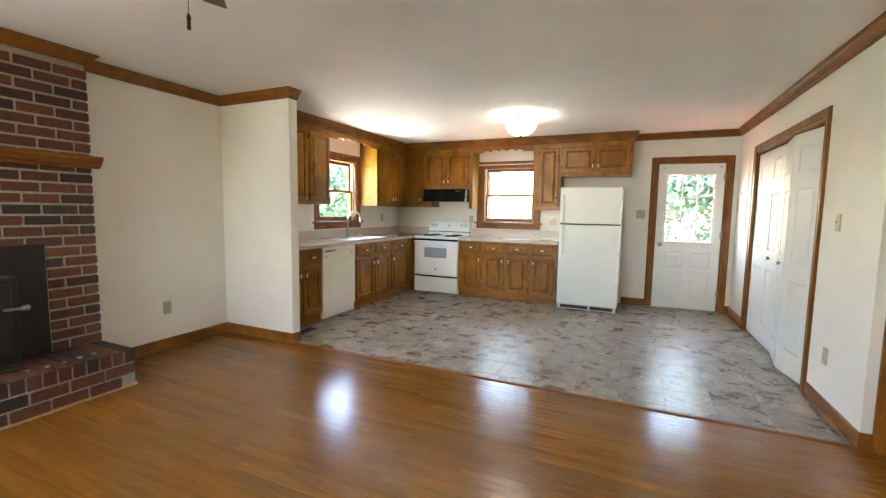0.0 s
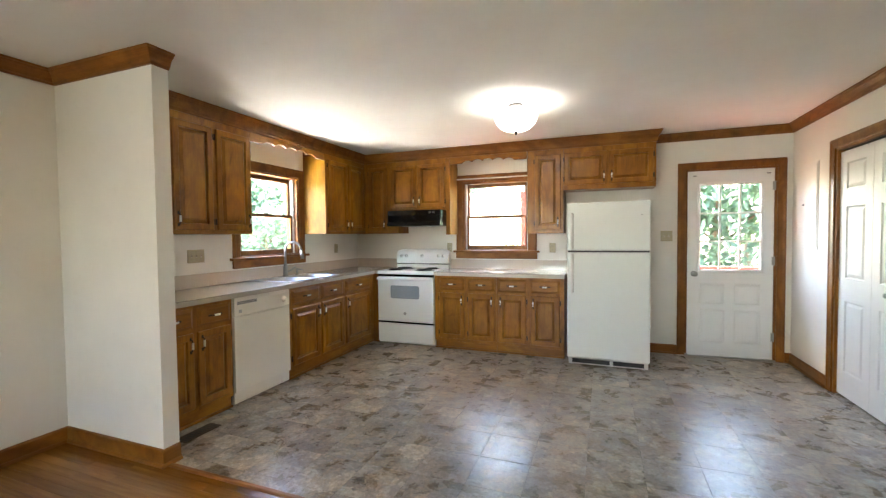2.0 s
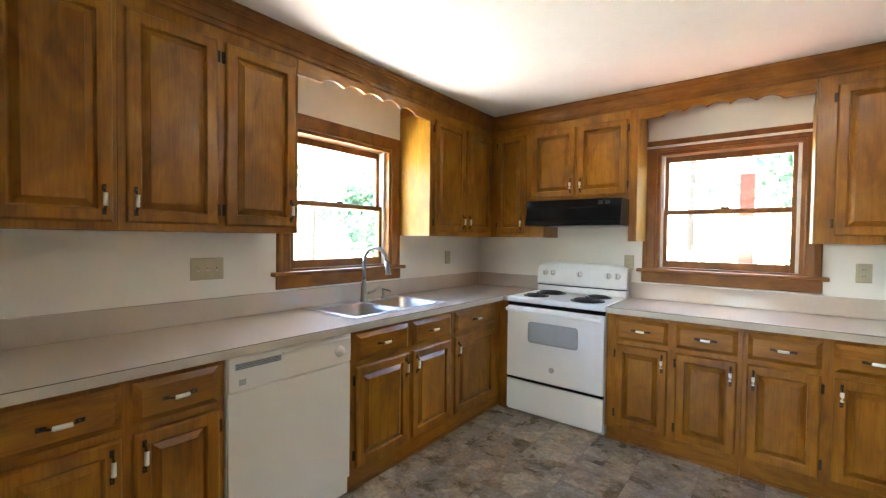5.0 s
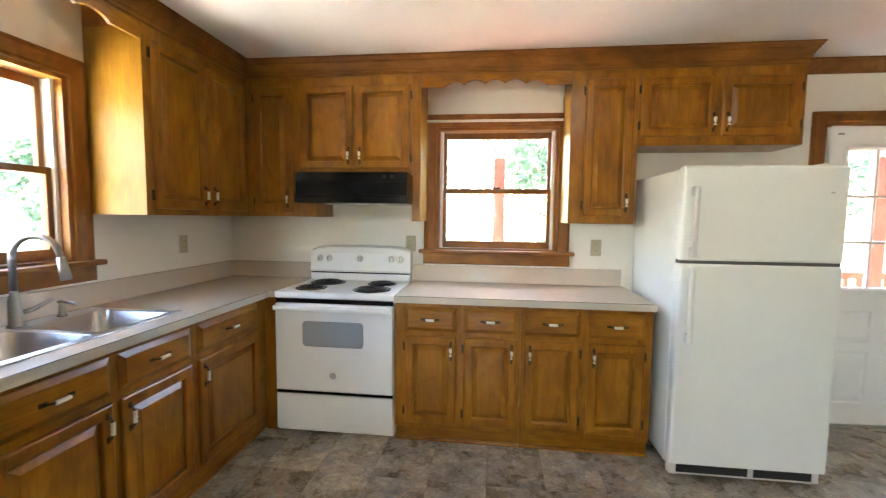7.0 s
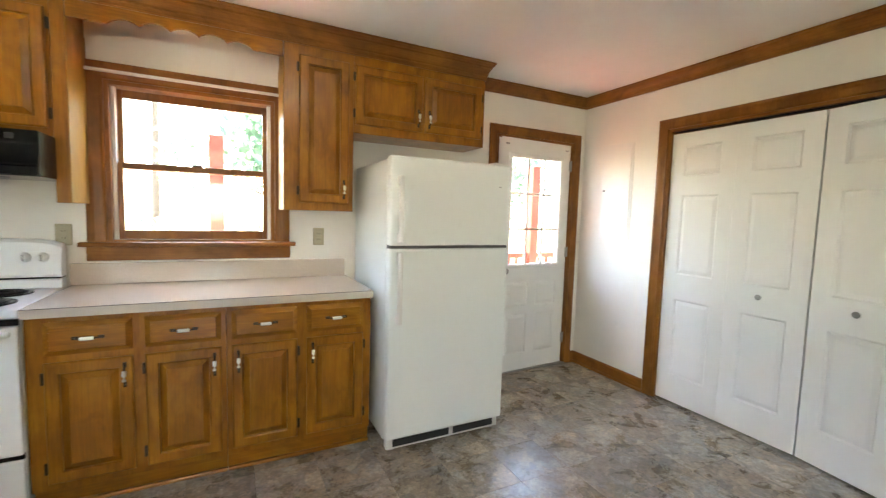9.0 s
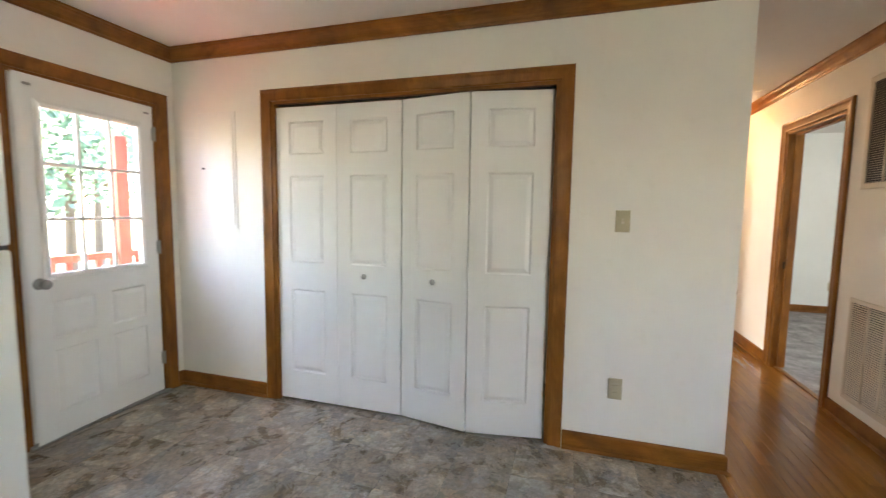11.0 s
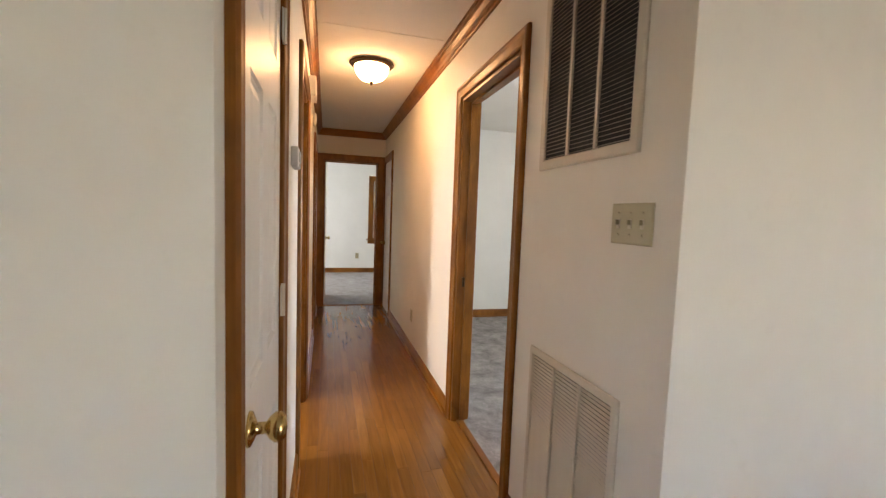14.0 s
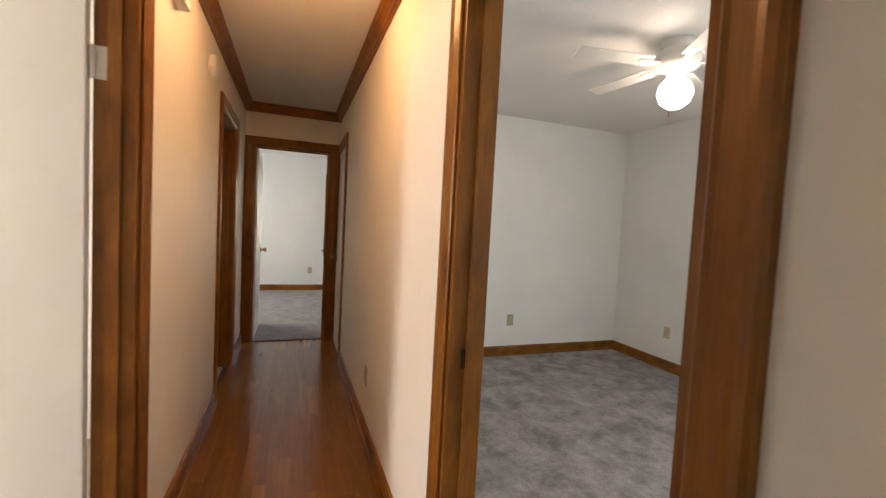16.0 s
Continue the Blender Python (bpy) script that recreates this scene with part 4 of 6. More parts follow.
part("strip", box(-3.1445, -3.068, 5.905, 5.925, 0.0, 0.872), CAB[2], root)

# wall units
root, F = cabinet("wall_cabinet", "W", UX, XL, 3.022, 3.438, 1.382, 2.436, CABL % "wall", GU)
cab_door(F, 3.085, 3.422, 1.414, 2.258, root, MW, "rl", "l")
root, F = cabinet("wall_cabinet", "W", UX, XL, 3.438, 4.225, 1.382, 2.436, CABL % "wall", GU)
cab_door(F, 3.464, 3.812, 1.414, 2.258, root, MW, "ll", "r")
cab_door(F, 3.848, 4.208, 1.414, 2.258, root, MW, "rl", "l")
root, F = cabinet("wall_cabinet", "W", UX, XL, 5.335, 6.48, 1.382, 2.436, CABL % "corner wall", GU)
cab_door(F, 5.380, 5.770, 1.414, 2.258, root, MW, "rl", "l")
cab_door(F, 5.792, 6.165, 1.414, 2.258, root, MW, "ll", "r")
root, F = cabinet("wall_cabinet", "N", UY, YB, -3.429, -2.918, 1.382, 2.436, CABL % "narrow wall", GU)
cab_door(F, -3.362, -3.087, 1.414, 2.258, root, MN, "rl", "l")
root, F = cabinet("wall_cabinet", "N", UY, YB, -2.918, -2.253, 1.672, 2.436, "brown stained wooden cabinet above the range hood, doors shut", GU)
cab_door(F, -3.026, -2.656, 1.708, 2.258, root, MN, "rl", None)
cab_door(F, -2.636, -2.267, 1.708, 2.258, root, MN, "ll", "r")
root, F = cabinet("wall_cabinet", "N", UY, YB, -1.228, -0.820, 1.360, 2.436, CABL % "narrow wall", GU)
cab_door(F, -1.144, -0.852, 1.408, 2.262, root, MN, "rl", "l")
root, F = cabinet("wall_cabinet", "N", UY, YB, -0.820, 0.126, 1.850, 2.436, "brown stained wooden cabinet above the refrigerator, doors shut", GU)
cab_door(F, -0.811, -0.361, 1.902, 2.262, root, MN, "rl", "l")
cab_door(F, -0.343, 0.096, 1.902, 2.262, root, MN, "ll", "r")
solid("end_panel", box(-2.2525, -2.198, UY - 0.002, YB - 0.003, 1.36, 2.436, bev=0.002), CAB[2], "tall brown wooden end panel beside the window", "cabinet panel", GU, at=(-2.22, 6.3, 1.36))


def valance(name, F, u0, u1, label):
    """A scalloped board across a window bay."""
    n = 120
    top, bm = 2.436, bmesh.new()
    front, back = [], []
    for i in range(n + 1):
        s = i / n
        e = min(s, 1 - s) * (u1 - u0)
        if e < 0.16:
            z = 2.238
        else:
            k = (s - 0.5) * (u1 - u0)
            half = (u1 - u0) / 2 - 0.16
            q = (k + half) / (2 * half) * 5
            z = 2.243 + 0.026 * abs(math.sin(math.pi * q)) ** 0.7 + (0.010 if 1 < q < 4 else 0.0)
        u = u0 + (u1 - u0) * s
        front.append((F(u, z, 0.0), F(u, top, 0.0)))
        back.append((F(u, z, -0.019), F(u, top, -0.019)))
    loft(bm, [[a[0], a[1], b[1], b[0]] for a, b in zip(front, back)])
    return solid(name, bm, CAB[0] if abs(front[0][0].x - front[-1][0].x) > 0.1 else CAB[1], label, "valance", "scalloped valances", at=tuple(F((u0 + u1) / 2, 2.24, 0)))


VL = "brown stained wooden valance with scalloped lower edge over a window"
solid("end_panel", box(XL + 0.022, UX + 0.0005, 5.331, 5.3345, 1.383, 2.30), PLY, "golden plywood end panel of a wall cabinet", "cabinet panel", GU, at=(-3.54, 5.333, 1.383))
solid("end_panel", box(XL + 0.003, UX + 0.0005, 4.2255, 4.229, 1.383, 2.23), PLY, "golden plywood end panel of a wall cabinet", "cabinet panel", GU, at=(-3.54, 4.227, 1.383))
solid("end_panel", box(-1.2325, -1.2290, UY - 0.0005, YB - 0.003, 1.361, 2.235), PLY, "golden plywood end panel of a wall cabinet", "cabinet panel", GU, at=(-1.231, 6.35, 1.361))
solid("end_panel", box(-2.1975, -2.194, UY - 0.0005, YB - 0.003, 1.361, 2.235), PLY, "golden plywood end panel beside the window", "cabinet panel", GU, at=(-2.196, 6.35, 1.361))
valance("valance", side("N", UY), -2.1935, -1.2330, VL)
valance("valance", side("W", UX), 4.2295, 5.3305, VL)
CABCROWN = [(0, 2.318), (0.008, 2.318), (0.011, 2.326), (0.008, 2.334), (0.008, 2.346), (0.014, 2.350), (0.014, 2.360), (0.019, 2.374), (0.030, 2.394), (0.038, 2.400), (0.038, 2.408), (0.046, 2.414), (0.050, 2.424), (0.056, 2.427), (0.056, 2.4385), (0, 2.4385)]
solid("crown_trim_cabinets", moulding([(UX, 3.022), (UX, UY), (0.126, UY), (0.126, YB - 0.002)], CABCROWN), TRIM[0], "brown stained wooden crown moulding over the wall cabinets", "crown moulding", kind="structure")

# ---- worktops ----
SK = (-3.700, -3.200, 4.44, 5.26)
root = thing("worktop", (-3.43, 4.7, 0.872), "beige laminate worktop with backsplash along the sink wall", "countertop", "worktops")
bm = bmesh.new()
CX = -3.105
h0, h1, h2, h3 = SK[0] + 0.02, SK[1] - 0.02, SK[2] + 0.02, SK[3] - 0.02
bx(bm, XL + 0.002, h0, 3.022, YB - 0.002, 0.876, 0.914)
bx(bm, h1, CX, 3.022, YB - 0.002, 0.876, 0.914)
bx(bm, h0, h1, 3.022, h2, 0.876, 0.914)
bx(bm, h0, h1, h3, YB - 0.002, 0.876, 0.914)
bx(bm, CX, -3.066, 5.868, YB - 0.002, 0.876, 0.914)
part("top", bm, LAMIN, root)
part("front_edge", box(CX, CX + 0.004, 3.022, 5.868, 0.874, 0.911, bev=0.0012), LAMEDGE, root)
part("seam", box(CX - 0.003, CX + 0.0045, 3.022, 5.868, 0.911, 0.9135), SEAM, root)
part("backsplash", box(XL + 0.0015, XL + 0.021, 3.022, YB - 0.022, 0.9145, 1.032, bev=0.002), LAMIN, root)
part("backsplash", box(XL + 0.022, -3.066, YB - 0.021, YB - 0.0015, 0.9145, 1.032, bev=0.002), LAMIN, root)
root = thing("worktop", (-1.54, 6.2, 0.872), "beige laminate worktop with backsplash beside the range", "countertop", "worktops")
part("top", box(-2.292, -0.785, 5.862, YB - 0.002, 0.876, 0.914), LAMIN, root)
part("front_edge", box(-2.292, -0.785, 5.857, 5.861, 0.872, 0.911, bev=0.0012), LAMEDGE, root)
part("end_edge", box(-0.7845, -0.781, 5.858, YB - 0.004, 0.872, 0.911, bev=0.001), LAMEDGE, root)
part("seam", box(-2.292, -0.785, 5.8565, 5.865, 0.911, 0.9135), SEAM, root)
part("backsplash", box(-2.292, -0.80, YB - 0.021, YB - 0.0015, 0.9145, 1.032, bev=0.002), LAMIN, root)

# ---- sink ----
root = thing("sink", (-3.44, 4.8, 0.914), "double-bowl stainless steel sink set into the worktop", "sink")
bm = bmesh.new()


def bowl(bm, x0, x1, y0, y1, top, deep):
    n = 6

    def ring(i, z, r):
        pts = []
        for cx, cy, a0 in ((x1 - i - r, y1 - i - r, 0), (x0 + i + r, y1 - i - r, 90), (x0 + i + r, y0 + i + r, 180), (x1 - i - r, y0 + i + r, 270)):
            for k in range(n + 1):
                a = radians(a0 + 90 * k / n)
                pts.append(bm.verts.new((cx + r * math.cos(a), cy + r * math.sin(a), z)))
        return pts
    rs = [ring(-0.004, top, 0.06), ring(0.002, top - 0.004, 0.055), ring(0.012, top - deep * 0.8, 0.05), ring(0.035, top - deep, 0.035)]
    for a, b in zip(rs, rs[1:]):
        for k in range(len(a)):
            bm.faces.new((a[k], a[(k + 1) % len(a)], b[(k + 1) % len(b)], b[k]))
    bm.faces.new(rs[-1])


ym = 4.85
bowls = ((SK[0] + 0.095, SK[1] - 0.035, SK[2] + 0.035, ym - 0.018), (SK[0] + 0.095, SK[1] - 0.035, ym + 0.018, SK[3] - 0.035))
for b in bowls:
    bowl(bm, *b, 0.919, 0.17)
part("bowl", bm, STEEL, root, smooth=True)
bm = bmesh.new()
bx(bm, SK[0], bowls[0][0] + 0.003, SK[2], SK[3], 0.9155, 0.9205, 0.002)
bx(bm, bowls[0][1] - 0.003, SK[1], SK[2], SK[3], 0.9155, 0.9205, 0.002)
for y0, y1 in ((SK[2], bowls[0][2] + 0.003), (bowls[0][3] - 0.003, bowls[1][2] + 0.003), (bowls[1][3] - 0.003, SK[3])):
    bx(bm, bowls[0][0] + 0.0031, bowls[0][1] - 0.0031, y0, y1, 0.9155, 0.9204, 0.002)
part("rim", bm, STEEL, root)
for b in bowls:
    bm = bmesh.new()
    lathe(bm, ((b[0] + b[1]) / 2, (b[2] + b[3]) / 2, 0.7495), [(0.042, 0), (0.042, 0.003), (0.030, 0.001), (0.004, 0.0005)], 20)
    part("drain", bm, NICKEL, root, smooth=True)

root = thing("faucet", (-3.640, 4.885, 0.92), "brushed nickel pull-down gooseneck faucet behind the sink", "faucet")
bm = bmesh.new()
lathe(bm, (-3.640, 4.885, 0.9205), [(0.030, 0), (0.030, 0.006), (0.024, 0.012), (0.022, 0.10), (0.016, 0.13), (0.013, 0.15)], 24)
part("base", bm, NICKEL, root, smooth=True)
bm = bmesh.new()
arc = [(-3.640, 4.885, 1.06), (-3.640, 4.885, 1.20)]
for k in range(0, 13):
    a = math.pi * k / 12 * 0.97
    arc.append((-3.640 + 0.095 * (1 - math.cos(a)), 4.885 + 0.015 * (1 - math.cos(a)), 1.200 + 0.095 * math.sin(a)))
pipe(bm, arc, 0.0125, 14)
part("neck", bm, NICKEL, root, smooth=True)
bm = bmesh.new()
e = Vector(arc[-1])
tube(bm, e, e + Vector((0.016, 0.004, -0.095)), 0.015, 0.020, 18)
part("spray_head", bm, NICKEL, root, smooth=True)
bm = bmesh.new()
pipe(bm, [(-3.640, 4.905, 0.975), (-3.640, 4.935, 0.975), (-3.630, 4.96, 0.985), (-3.61, 5.01, 1.015)], 0.009, 10)
part("lever", bm, NICKEL, root, smooth=True)
root = thing("soap_dispenser", (-3.645, 5.075, 0.92), "brushed nickel soap dispenser beside the faucet", "soap dispenser")
bm = bmesh.new()
lathe(bm, (-3.645, 5.075, 0.9205), [(0.020, 0), (0.020, 0.005), (0.013, 0.010), (0.012, 0.045), (0.008, 0.050), (0.008, 0.068)], 18)
part("base", bm, NICKEL, root, smooth=True)
bm = bmesh.new()
pipe(bm, [(-3.66, 5.075, 0.985), (-3.645, 5.075, 0.988), (-3.575, 5.07, 0.984), (-3.563, 5.069, 0.976)], 0.007, 10)
part("spout", bm, NICKEL, root, smooth=True)

# ---- dishwasher ----
root = thing("dishwasher", (-3.4, 4.04, 0), "bisque built-in dishwasher with a plain front", "dishwasher")
FW = side("W", FX)
D0, D1 = 3.722, 4.355
bm = bmesh.new()
fbox(bm, FW, D0, D1, 0.10, 0.870, -0.56, 0.0)
part("body", bm, BISQUE, root)
bm = bmesh.new()
fbox(bm, FW, D0 + 0.003, D1 - 0.003, 0.105, 0.715, 0.001, 0.014, 0.005)
part("door", bm, BISQUE, root)
bm = bmesh.new()
fbox(bm, FW, D0 + 0.003, D1 - 0.003, 0.719, 0.866, 0.001, 0.018, 0.006)
cp = part("control_panel", bm, BISQUE, root)
bm = bmesh.new()
fbox(bm, FW, D0 + 0.03, D0 + 0.235, 0.812, 0.838, 0.0181, 0.0195)
v = part("vent", bm, GREYP, cp, "grey air vent")
for k in range(4):
    bm = bmesh.new()
    fbox(bm, FW, D0 + 0.034, D0 + 0.231, 0.8145 + k * 0.006, 0.8165 + k * 0.006, 0.0196, 0.0206)
    part("slot", bm, DARKP, v)
bm = bmesh.new()
fbox(bm, FW, D0 + 0.24, D1 - 0.02, 0.835, 0.850, 0.0181, 0.026, 0.003)
part("grip_lip", bm, BISQUE, cp)
bm = bmesh.new()
lathe(bm, FW(D1 - 0.075, 0.785, 0.018), [(0.030, 0), (0.029, 0.004), (0.022, 0.006), (0.020, 0.018), (0.002, 0.019)], 20, "x", 1)
part("dial", bm, BISQUE, cp, smooth=True)
bm = bmesh.new()
fbox(bm, FW, D0 + 0.045, D0 + 0.075, 0.745, 0.770, 0.0181, 0.0195, 0.0)
part("badge", bm, GREYP, cp, "small grey badge")
bm = bmesh.new()
fbox(bm, FW, D1 - 0.30, D1 - 0.24, 0.780, 0.800, 0.0181, 0.0215, 0.0015)
part("button", bm, BISQUE, cp)
bm = bmesh.new()
fbox(bm, FW, D0 + 0.003, D1 - 0.003, 0.012, 0.100, -0.03, -0.005, 0.003)
part("kick_plate", bm, BISQUE, root)

# ---- range ----
R0, R1, RY = -3.060, -2.298, 5.868
root = thing("range", ((R0 + R1) / 2, 6.15, 0), "white electric coil range with oven window and back console", "range")
FRG = side("N", RY)
bm = bmesh.new()
bx(bm, R0 + 0.002, R1 - 0.002, RY + 0.03, 6.47, 0.012, 0.902)
part("body", bm, ENAMEL, root)
bm = bmesh.new()
fbox(bm, FRG, R0 + 0.004, R1 - 0.004, 0.030, 0.262, -0.029, -0.001, 0.006)
part("drawer", bm, ENAMEL, root)
# black strip gives the shade between drawer and oven door by its colour
part("drawer_shadow_gap", box(R0 + 0.006, R1 - 0.006, RY + 0.012, RY + 0.0295, 0.263, 0.285), BLACK, root)
bm = bmesh.new()
fbox(bm, FRG, R0 + 0.004, R1 - 0.004, 0.286, 0.842, -0.029, 0.004, 0.008)
door = part("oven_door", bm, ENAMEL, root)
bm = bmesh.new()
rim = []
for inset, out in ((0.0, 0.0042), (0.0, 0.0058), (0.008, 0.0068), (0.012, 0.0052)):
    rr, ring = 0.024 - inset, []
    for cu, cv, a0 in ((-2.485 - 0.024, 0.735 - 0.024, 0), (-2.875 + 0.024, 0.735 - 0.024, 90), (-2.875 + 0.024, 0.575 + 0.024, 180), (-2.485 - 0.024, 0.575 + 0.024, 270)):
        for k in range(6):
            a = radians(a0 + 18 * k)
            ring.append(bm.verts.new(FRG(cu + rr * math.cos(a), cv + rr * math.sin(a), out)))
    rim.append(ring)
for p, q in zip(rim, rim[1:]):
    for k in range(24):
        bm.faces.new((p[k], p[(k + 1) % 24], q[(k + 1) % 24], q[k]))
bm.faces.new(rim[-1])
part("oven_window", bm, OVENGL, door, "grey-tinted oven window")
bm = bmesh.new()
lathe(bm, FRG(-2.68, 0.392, 0.004), [(0.020, 0), (0.020, 0.0025), (0.002, 0.003)], 20, "y", -1)
part("badge", bm, GREYP, door, "round grey badge")
bm = bmesh.new()
fbox(bm, FRG, R0 + 0.010, R1 - 0.010, 0.806, 0.836, 0.030, 0.052, 0.010)
for u in (R0 + 0.05, R1 - 0.05):
    fbox(bm, FRG, u - 0.02, u + 0.02, 0.810, 0.832, 0.003, 0.034, 0.004)
part("handle", bm, ENAMEL, door, "white bar handle")
# solid black strip that fills the gap under the cooktop
part("vent_gap", box(R0 + 0.006, R1 - 0.006, RY + 0.010, RY + 0.0295, 0.845, 0.872), BLACK, root)
bm = bmesh.new()
bx(bm, R0, R1, RY - 0.004, 6.40, 0.876, 0.916, 0.009)
top = part("cooktop", bm, ENAMEL, root)
for cx, cy, r in ((-2.885, 6.02, 0.078), (-2.475, 6.02, 0.100), (-2.865, 6.265, 0.100), (-2.475, 6.265, 0.078)):
    bm = bmesh.new()
    lathe(bm, (cx, cy, 0.9165), [(r + 0.022, 0), (r + 0.022, 0.003), (r + 0.010, 0.004), (r - 0.01, -0.0), (0.01, -0.0003)], 32)
    part("drip_pan", bm, BLACK, top, "black drip pan", True)
    bm = bmesh.new()
    pts = []
    for k in range(0, 4 * 28 + 1):
        rr = 0.018 + (r - 0.018) * k / (4 * 28)
        a = 2 * math.pi * k / 28
        pts.append((cx + rr * math.cos(a), cy + rr * math.sin(a), 0.926))
    pipe(bm, pts, 0.0055, 6)
    part("coil", bm, COIL, top, "black spiral heating coil", True)
bm = bmesh.new()
prof = [(6.400, 0.975), (6.392, 0.990), (6.404, 1.105), (6.418, 1.146), (6.440, 1.160), (6.470, 1.162), (6.470, 0.975)]
st = []
for i in range(17):
    s = i / 16
    x = R0 + 0.004 + (R1 - R0 - 0.008) * s
    e = max(0.0, abs(s - 0.5) * 2 - 0.75) / 0.25
    crown = 0.012 * (1 - (2 * s - 1) ** 2) - 0.02 * e * e
    st.append([Vector((x, y, z + (crown if z > 1.0 else 0))) for y, z in prof])
loft(bm, st)
con = part("console", bm, ENAMEL, root, smooth=False)
part("console_base", box(R0 + 0.004, R1 - 0.004, 6.398, 6.470, 0.9165, 0.966, bev=0.006), ENAMEL, root)
# solid black strip that fills the gap under the console
part("console_gap", box(R0 + 0.010, R1 - 0.010, 6.404, 6.468, 0.9665, 0.9745), BLACK, root)
for u in (-2.985, -2.915, -2.68, -2.445, -2.375):
    bm = bmesh.new()
    lathe(bm, (u, 6.402, 1.078), [(0.026, 0), (0.025, 0.006), (0.019, 0.009), (0.017, 0.026), (0.002, 0.027)], 18, "y", -1)
    k = part("dial", bm, ENAMEL, con, smooth=True)
    part("dial_grip", box(u - 0.004, u + 0.004, 6.369, 6.3755, 1.062, 1.094, bev=0.001), GREYP, con)

# ---- hood ----
root = thing("range_hood", (-2.60, 6.2, 1.48), "black under-cabinet range hood above the range", "range hood")
bm = bmesh.new()
pr = [(6.49, 1.471), (6.010, 1.471), (5.990, 1.490), (5.985, 1.520), (6.000, 1.610), (6.000, 1.668), (6.49, 1.668)]
loft(bm, [[Vector((x, y, z)) for y, z in pr] for x in (-2.972, -2.247)])
bmesh.ops.bevel(bm, geom=[e for e in bm.edges], offset=0.004, segments=1, affect="EDGES")
part("shell", bm, BLACK, root)
part("lip", box(-2.972, -2.247, 5.972, 5.990, 1.474, 1.512, bev=0.004), BLACK, root)
bm = bmesh.new()
bx(bm, -2.80, -2.45, 6.05, 6.30, 1.464, 1.4705, 0.002)
part("filter", bm, GREYP, root)
for u in (-2.39, -2.34):
    bm = bmesh.new()
    fbox(bm, side("N", 6.0), u - 0.014, u + 0.014, 1.625, 1.650, 0.0, 0.008, 0.002)
    part("switch", bm, DARKP, root)

# ---- refrigerator ----
G0, G1, GY = -0.745, 0.028, 5.700
root = thing("refrigerator", ((G0 + G1) / 2, 6.05, 0), "white top-freezer refrigerator with textured doors, closed", "refrigerator")
part("body", box(G0 + 0.004, G1 - 0.004, GY + 0.075, 6.43, 0.055, 1.655, bev=0.008), FRIDGE, root)
for nm, z0, z1, h0, h1 in (("freezer_door", 1.181, 1.668, 1.200, 1.560), ("fridge_door", 0.080, 1.166, 0.750, 1.150)):
    d = part(nm, box(G0, G1, GY, GY + 0.066, z0, z1, bev=0.014, seg=3), FRIDGE, root)
    bm = bmesh.new()
    u = G0 + 0.052
    z0h, z1h = h0, h1
    bx(bm, u - 0.014, u + 0.014, GY - 0.046, GY - 0.024, z0h, z1h, 0.009)
    bx(bm, u - 0.013, u + 0.013, GY - 0.030, GY + 0.001, z0h, z0h + 0.05, 0.006)
    bx(bm, u - 0.013, u + 0.013, GY - 0.030, GY + 0.001, z1h - 0.05, z1h, 0.006)
    part("handle", bm, WPLAST, d, "off-white bar handle")
part("gasket", box(G0 + 0.010, G1 - 0.010, GY + 0.0665, GY + 0.0745, 0.085, 1.660), RUBBERGAP, root)
# solid dark block in place of the shade between the two doors
part("door_gap", box(G0 + 0.008, G1 - 0.008, GY + 0.010, GY + 0.060, 1.1645, 1.1825), RUBBERGAP, root)
gr = part("kick_grille", box(G0 + 0.012, G1 - 0.012, GY + 0.030, GY + 0.075, 0.012, 0.074, bev=0.004), WPLAST, root)
for a, b in ((G0 + 0.05, G0 + 0.41), (G0 + 0.44, G1 - 0.05)):
    part("grille_slot", box(a, b, GY + 0.026, GY + 0.0305, 0.026, 0.068), DARKP, gr)
for u in (G0 + 0.05, G1 - 0.05):
    part("foot", bar((u, GY + 0.06, 0.0), (u, GY + 0.06, 0.02), 0.018), GREYP, root)
    part("foot", bar((u, 6.38, 0.0), (u, 6.38, 0.056), 0.018), GREYP, root)
part("hinge_cap", box(G1 - 0.10, G1 - 0.02, GY + 0.02, GY + 0.11, 1.6685, 1.682, bev=0.004), WPLAST, root)
part("door_badge", box(G1 - 0.085, G1 - 0.067, GY - 0.002, GY + 0.002, 1.53, 1.536), GREYP, root)


